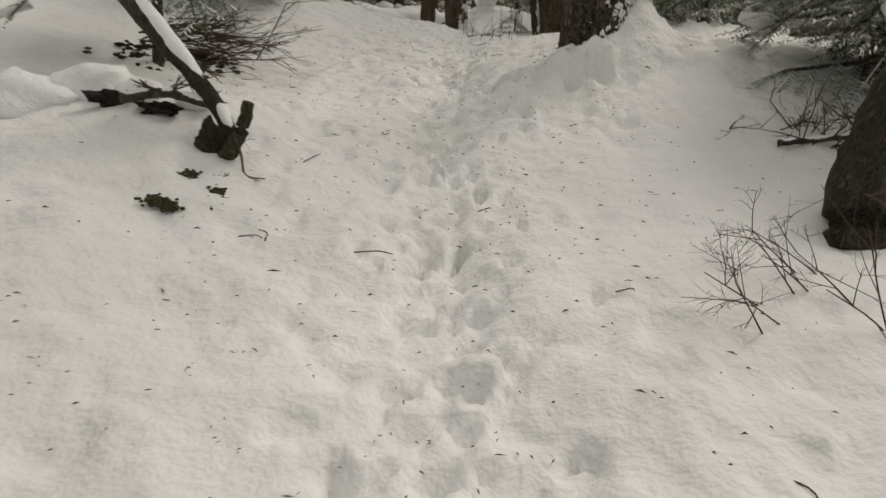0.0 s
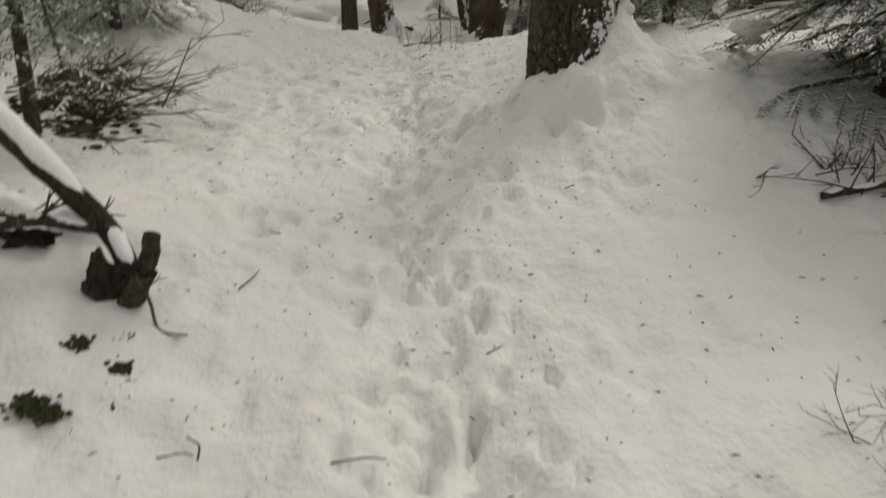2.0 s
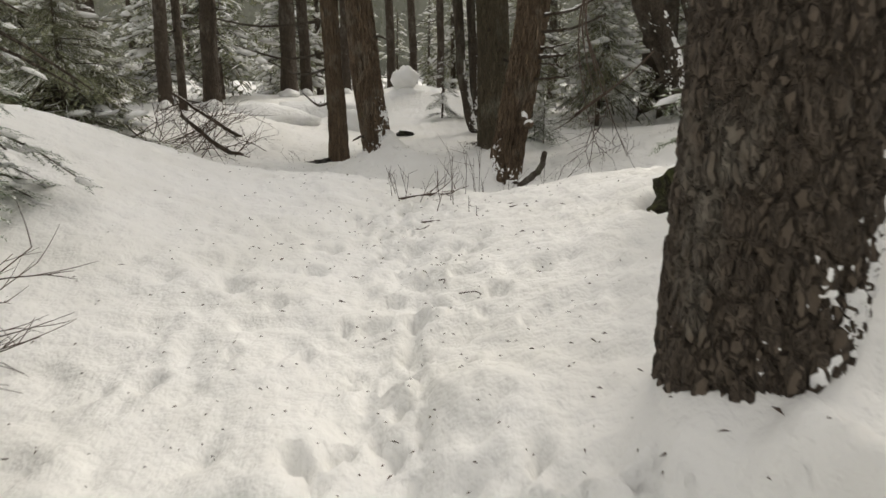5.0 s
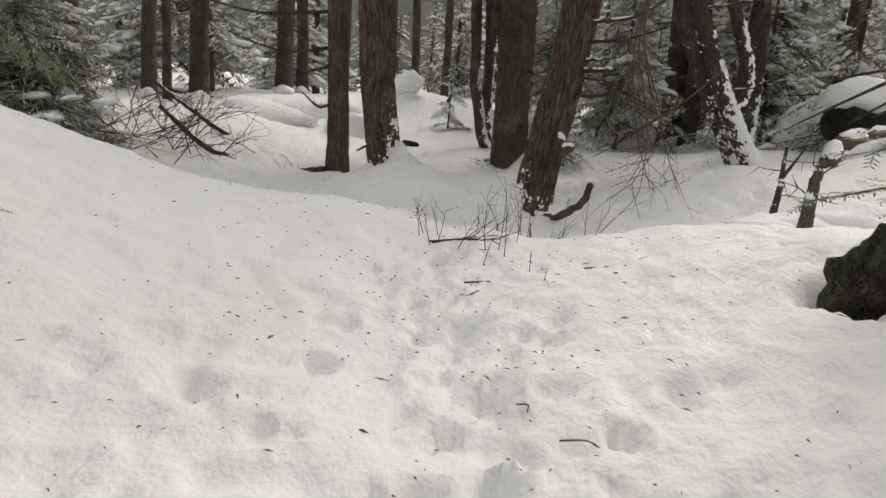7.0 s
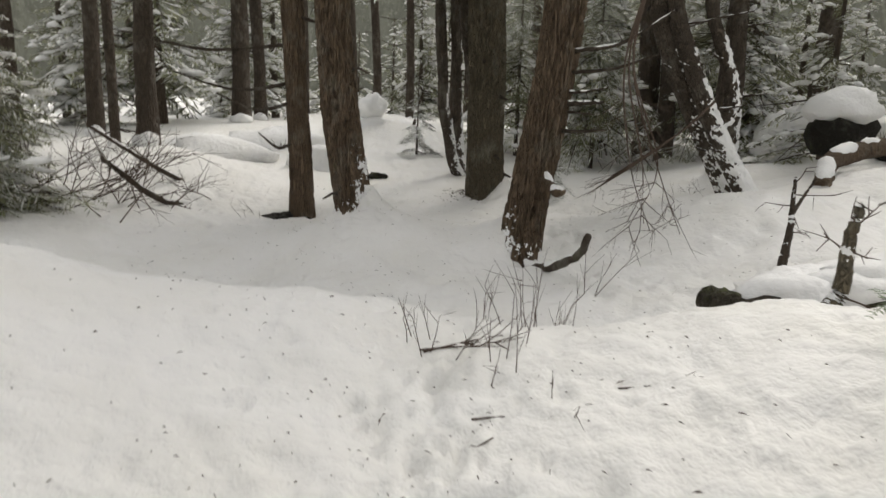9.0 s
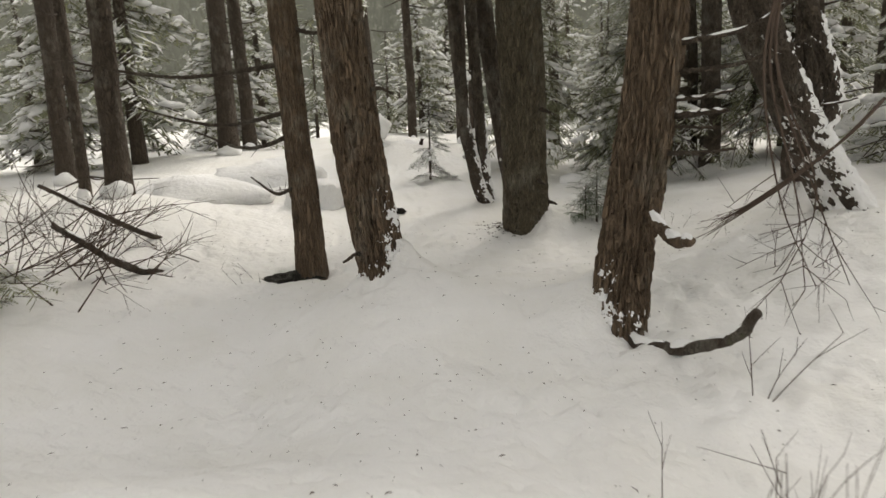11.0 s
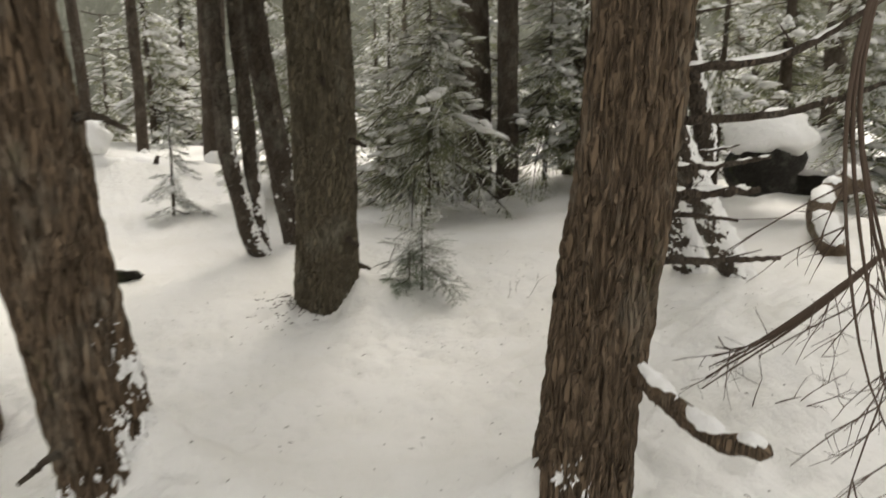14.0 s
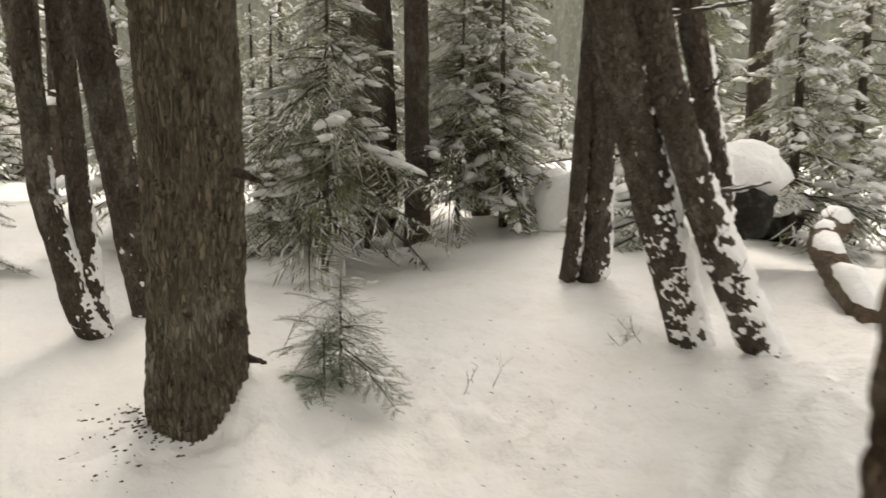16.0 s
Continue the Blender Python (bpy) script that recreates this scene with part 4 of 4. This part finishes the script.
for k, (x, y, s) in enumerate(((-1.06, 3.64, 0.05), (-0.98, 3.6, 0.035), (-0.84, 3.8, 0.03), (-0.8, 3.72, 0.03), (-0.78, 3.64, 0.025), (-0.88, 3.95, 0.04), (-1.0, 3.9, 0.03))):
    clump = Geo()
    for j in range(80):
        dx, dy = rng.normal(0, s * 0.55), rng.normal(0, s * 0.45)
        blob(clump, (x + dx, y + dy, float(lie(x + dx, y + dy)) + rng.uniform(-0.004, 0.008)), (0.009, 0.009, 0.007), j, 3, 6, 0.6)
    single("moss_clump", clump, MOSS, "bright green moss showing through the snow", "moss", "moss tufts", "stuff")
for k, (x, y, s) in enumerate(((-1.85, 4.75, 0.26), (-1.5, 4.5, 0.14), (-2.2, 4.5, 0.3), (-1.2, 4.5, 0.1), (-2.6, 4.3, 0.35))):
    heap = Geo()
    bank(heap, (x, y, float(lie(x, y))), (s, s * 0.8, s * 0.6), k)
    single("snow_hummock", heap, CAP, "snow humped over buried logs", "snow", "humps over buried logs")
# dark blobs added where the space under the log lies in shade
for k, (x, y, s) in enumerate(((-1.62, 4.42, 0.09), (-1.32, 4.32, 0.08))):
    dark = Geo()
    blob(dark, (x, y, float(lie(x, y)) + 0.02), (s * 1.3, s * 0.5, s * 0.4), k, 14, 20, rough=0.5)
    single("gap_blob", dark, ROCK_AND_GAP, "dark blob standing for the shaded gap under a log", "log", "rotten wood under snow")

# low brush under the frosted fir, and the stump at the edge of the trail
bush((2.3, 4.75), 14, 0.32, 0.006, 21, "dark dead brush hanging with snow", 0.3, (0.3, 0.0), 3, 0.7)
bush((2.55, 4.8), 12, 0.36, 0.006, 22, "dark dead brush hanging with snow", 0.25, (0.2, -0.1), 3, 0.7)
fallen("fallen_branch", [(2.05, 4.65, 0.98), (2.3, 4.66, 1.02), (2.8, 4.6, 1.12)], 0.018, 0.01, 205, "thin fallen branch edged with snow", 0.3, DEAD, 8, 0.3)
fallen("fallen_log", [(1.98, 3.55, 0.5), (2.02, 3.7, 0.8), (2.12, 3.85, 1.15), (2.3, 4.0, 1.5)], 0.15, 0.12, 206, "thick mossy broken log standing in snow", 0, MOSSY, 8, 0.3, "log", 14)
hole = Geo()
blob(hole, (1.88, 8.1, float(lie(1.88, 8.1)) - 0.02), (0.2, 0.14, 0.2), 4, 14, 20, 0.35)
single("mossy_rock", hole, MOSSY, "dark mossy rock showing under the snow edge", "rock")

# fallen branches in the hollow
fallen("fallen_branch", [(-2.0, 16.7, 0.95), (-2.5, 16.2, 1.15), (-3.0, 15.6, 1.75)], 0.05, 0.03, 207, "dead branch propped against fir boughs", 0.4, DEAD, 12, 0.7)
fallen("fallen_branch", [(-1.95, 16.5, 0.9), (-2.9, 16.0, 0.92), (-4.2, 15.4, 1.15)], 0.055, 0.03, 208, "long dead branch lying on the snow", 0.25, DEAD, 14, 0.6)
fallen("fallen_branch", [(-2.3, 17.6, 1.15), (-2.7, 17.0, 1.5), (-3.3, 16.2, 2.1)], 0.04, 0.02, 209, "dead branch propped against fir boughs", 0.3, DEAD, 10, 0.6)
brush = Geo()
for k in range(40):
    x, y = -3.2 + rng.normal(0, 0.6), 16.0 + rng.normal(0, 0.6)
    shrub(brush, (x, y, float(lie(x, y)) + 0.02), (rng.normal(0.3, 0.6), rng.normal(0, 0.5), rng.uniform(0.1, 0.9)), rng.uniform(0.5, 1.1), 0.008, 2, rng, 0.5)
single("brush", brush, TWIG, "tangle of thin dead branches in the hollow", "brush", kind="stuff")
# flattened dark blob in place of the dark hole beside the slim trunk
pit = Geo()
blob(pit, (-0.83, 16.06, 0.9), (0.3, 0.17, 0.07), 5, 14, 24, 0.5)
single("dark_hollow", pit, ROCK_AND_GAP, "dark flat blob standing for the dark hole at a trunk's foot", "hollow")

# snow-covered log on the slope, the dark gap under it built as a limb
log = thing("snowy_log", (2.6, 10.5, 1.1), "snow-covered log with a dark limb standing for the gap beneath", "log")
core = Geo()
limb(core, [(-0.1, 0.05, 0.02), (0.6, 0.1, 0.12), (1.5, 0.1, 0.25)], 0.14, 0.12, 14, 18, 0.12, 5)
# second limb is added to stand for the shaded gap under the snow
limb(core, [(-0.08, 0.4, 0.08), (0.0, 0.05, 0.08), (0.08, -0.15, 0.02)], 0.11, 0.08, 14, 18, 0.2, 8)
part("stem", core, MOSSY, log)
cover = Geo()
for k, (x, z, sx) in enumerate(((0.42, 0.12, 0.4), (0.75, 0.17, 0.5), (1.25, 0.25, 0.6))):
    blob(cover, (x, 0.22, z), (sx, 0.3, 0.2), k + 6, 14, 24, 0.2, 0.2)
part("snow_cap", cover, CAP, log)
fallen("forked_stick", [(3.86, 12.0, 1.1), (3.9, 12.0, 1.5), (3.93, 12.05, 1.65), (3.96, 12.1, 1.95)], 0.045, 0.012, 210, "dead forked stick standing in the snow", 0.5, DEAD, 5, 0.25)
fallen("fork_arm", [(3.92, 12.03, 1.62), (4.05, 12.1, 1.75), (4.16, 12.1, 1.93)], 0.02, 0.008, 211, "dead forked stick standing in the snow", 0, DEAD, 0, 0.2)
fallen("dead_limb", [(2.95, 10.3, 1.25), (3.05, 10.3, 1.4), (3.1, 10.35, 1.75), (3.15, 10.35, 1.95)], 0.06, 0.03, 212, "dark mossy limb rising from a snowy log", 0.4, BARK_GREY, 5, 0.25)
# bough hanging down with bare twigs, from the right-hand fork
hang = thing("hanging_branch", (2.68, 12.65, 3.7), "dead drooping branch with fine bare twigs", "branch")
geo = Geo()
rng = np.random.RandomState(77)
for k in range(4):
    x = rng.uniform(-0.1, 0.2)
    line = limb(geo, [(0, 0, 0), (x * 0.3 - 0.15, 0.02, -0.8), (x, -0.08, -1.7), (x + rng.normal(0.05, 0.18), -0.2 + rng.normal(0, 0.12), -2.3 + rng.uniform(-0.1, 0.25))], 0.013, 0.003, 6, 16, 0.1, k)
    for j in range(8):
        shrub(geo, line[rng.randint(7, 16)], (rng.normal(0, 0.7), rng.normal(0, 0.5), -0.6), rng.uniform(0.2, 0.45), 0.004, 1, rng, 0.5)
tagged(part("brushwood", geo, TWIG, hang), kind="stuff")
hang2 = thing("hanging_branch", (3.45, 12.7, 2.6), "dead drooping branch with fine bare twigs", "branch")
geo = Geo()
for k in range(6):
    line = limb(geo, [(0, 0, 0), (-0.3, 0.05, -0.3), (-0.65 - 0.04 * k, 0.2 + 0.03 * k, -0.62 - 0.03 * k), (-1.05 + 0.06 * k, 0.42 + 0.03 * k, -0.95 + 0.03 * k)], 0.012, 0.003, 6, 14, 0.1, k)
    for j in range(2):
        shrub(geo, line[rng.randint(6, 14)], (-0.8 + rng.normal(0, 0.3), rng.normal(0, 0.4), -0.3), rng.uniform(0.15, 0.3), 0.003, 1, rng, 0.4)
tagged(part("brushwood", geo, TWIG, hang2), kind="stuff")

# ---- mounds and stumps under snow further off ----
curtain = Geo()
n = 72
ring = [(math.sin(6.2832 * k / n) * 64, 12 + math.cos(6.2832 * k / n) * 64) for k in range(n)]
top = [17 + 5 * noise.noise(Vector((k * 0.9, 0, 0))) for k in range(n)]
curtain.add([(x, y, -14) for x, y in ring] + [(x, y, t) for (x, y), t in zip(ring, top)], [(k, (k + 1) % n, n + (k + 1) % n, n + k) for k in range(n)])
single("backdrop", curtain, FAR_WOODS_HAZED, "wall of distant conifer forest with its haze put into the colour", "forest", kind="structure", smooth=False)
post = Geo()
bank(post, (0.85, 25.2, 2.36), (0.38, 0.36, 0.4), 2)
bank(post, (0.9, 25.2, 1.72), (0.66, 0.55, 0.42), 3)
bank(post, (1.6, 25.4, 1.65), (0.8, 0.6, 0.4), 4)
single("snow_capped_stump", post, CAP, "tall stump buried under a smooth dome of snow", "stump")
fallen("dead_stump", [(1.85, 25.0, 1.4), (1.92, 25.0, 1.8), (2.0, 25.0, 2.1)], 0.07, 0.04, 213, "short broken dark stem in deep snow", 0, BARK_DARK, 2, 0.3, "stump")
for k, (x, y, z, sx, sz) in enumerate(((7.85, 16.45, 2.5, 0.6, 0.4), (10.5, 17.5, 2.1, 1.0, 0.5))):
    rock = thing("snowy_boulder", (x, y, z), "boulder under a thick pillow of snow", "boulder", "boulders under snow")
    g1, g2 = Geo(), Geo()
    blob(g1, (0, 0, -0.25), (sx * 0.86, sx * 0.7, 0.42), k + 3, rough=0.2)
    blob(g2, (0, 0, 0.05), (sx, sx * 0.8, sz), k, 12, 20, 0.12, 0.5)
    part("stone", g1, ROCK_AND_GAP, rock)
    part("snow_cap", g2, CAP, rock)
fallen("snowy_log", [(6.2, 14.6, 1.55), (6.6, 15.0, 1.85), (7.4, 15.4, 2.0), (8.4, 15.6, 2.1)], 0.12, 0.14, 214, "broken log lying under snow", 0.05, BARK_RED, 3, 0.3, "log")
for k, (x, y, sx, sz) in enumerate(((6.05, 22.0, 0.7, 0.75), (3.8, 23.0, 0.8, 0.4), (-0.5, 19.9, 0.55, 0.5), (-2.6, 20.6, 1.3, 0.45), (-1.6, 23.0, 1.2, 0.45), (8.6, 14.2, 1.2, 0.8), (9.6, 19.6, 1.2, 0.9), (4.6, 20.6, 0.7, 0.3))):
    hump = Geo()
    bank(hump, (x, y, float(lie(x, y)) - 0.05), (sx, sx * 0.8, sz), k + 30)
    single("snow_hummock", hump, CAP, "smooth snow hummock over buried brush", "snow", "hummocks among the trees")
small = Geo()
blob(small, (0.62, 18.9, float(lie(0.62, 18.9)) + 0.02), (0.18, 0.12, 0.07), 3, rough=0.3)
single("dark_rock", small, ROCK_AND_GAP, "dark stone showing through the snow", "rock")

# ---- sticks and needles on the snow ----
def stick(x, y, ln, a, rad, label="thin dark stick lying on the snow"):
    geo = Geo()
    dx, dy = math.cos(a) * ln / 2, math.sin(a) * ln / 2
    pts = [(x - dx, y - dy, float(lie(x - dx, y - dy)) + rad), (x + 0.02, y, float(lie(x, y)) + rad + 0.012), (x + dx, y + dy, float(lie(x + dx, y + dy)) + rad)]
    limb(geo, pts, rad, rad * 0.6, 5, 8, 0.15, int(ln * 1000))
    single("stick", geo, TWIG, label, "stick", "sticks on the snow")


for x, y, ln, a in ((-0.06, 3.41, 0.16, 0.0), (-0.58, 3.45, 0.1, 0.1), (-0.54, 3.48, 0.1, 2.1), (-0.52, 4.35, 0.16, 1.2), (0.56, 7.53, 0.12, -0.6), (0.44, 7.77, 0.06, -1.2), (1.15, 2.2, 0.12, -0.9), (0.9, 3.1, 0.07, 0.1), (0.95, 5.0, 0.05, 0.3), (0.4, 3.85, 0.07, 0.5)):
    stick(x, y, ln, a, 0.0035)
rng = np.random.RandomState(55)
specks = Geo()
for k in range(2600):
    y = rng.uniform(0.8, 18)
    x = rng.normal(0.1, 1.0) if y < 11 else rng.uniform(-2.5, 5)
    a, ln = rng.uniform(0, 6.28), rng.choice((0.008, 0.012, 0.02, 0.035), p=(0.55, 0.3, 0.13, 0.02))
    w = ln * 0.09 + 0.0008
    j = int(np.searchsorted(gx, x))
    i = int(np.searchsorted(gy, y))
    z = flat[idx[i, j], 2] + 0.003
    c, s = math.cos(a), math.sin(a)
    t = rng.uniform(-0.3, 0.3) * ln
    specks.add([(x - c * ln, y - s * ln, z), (x - s * w, y + c * w, z + 0.002), (x + c * ln, y + s * ln, z + t), (x + s * w, y - c * w, z + 0.006)], [(0, 1, 2), (0, 2, 3), (0, 3, 1), (1, 3, 2)])
single("needle_litter", specks, TWIG, "fallen needles and bark crumbs scattered on the snow", "litter", kind="stuff", smooth=False)
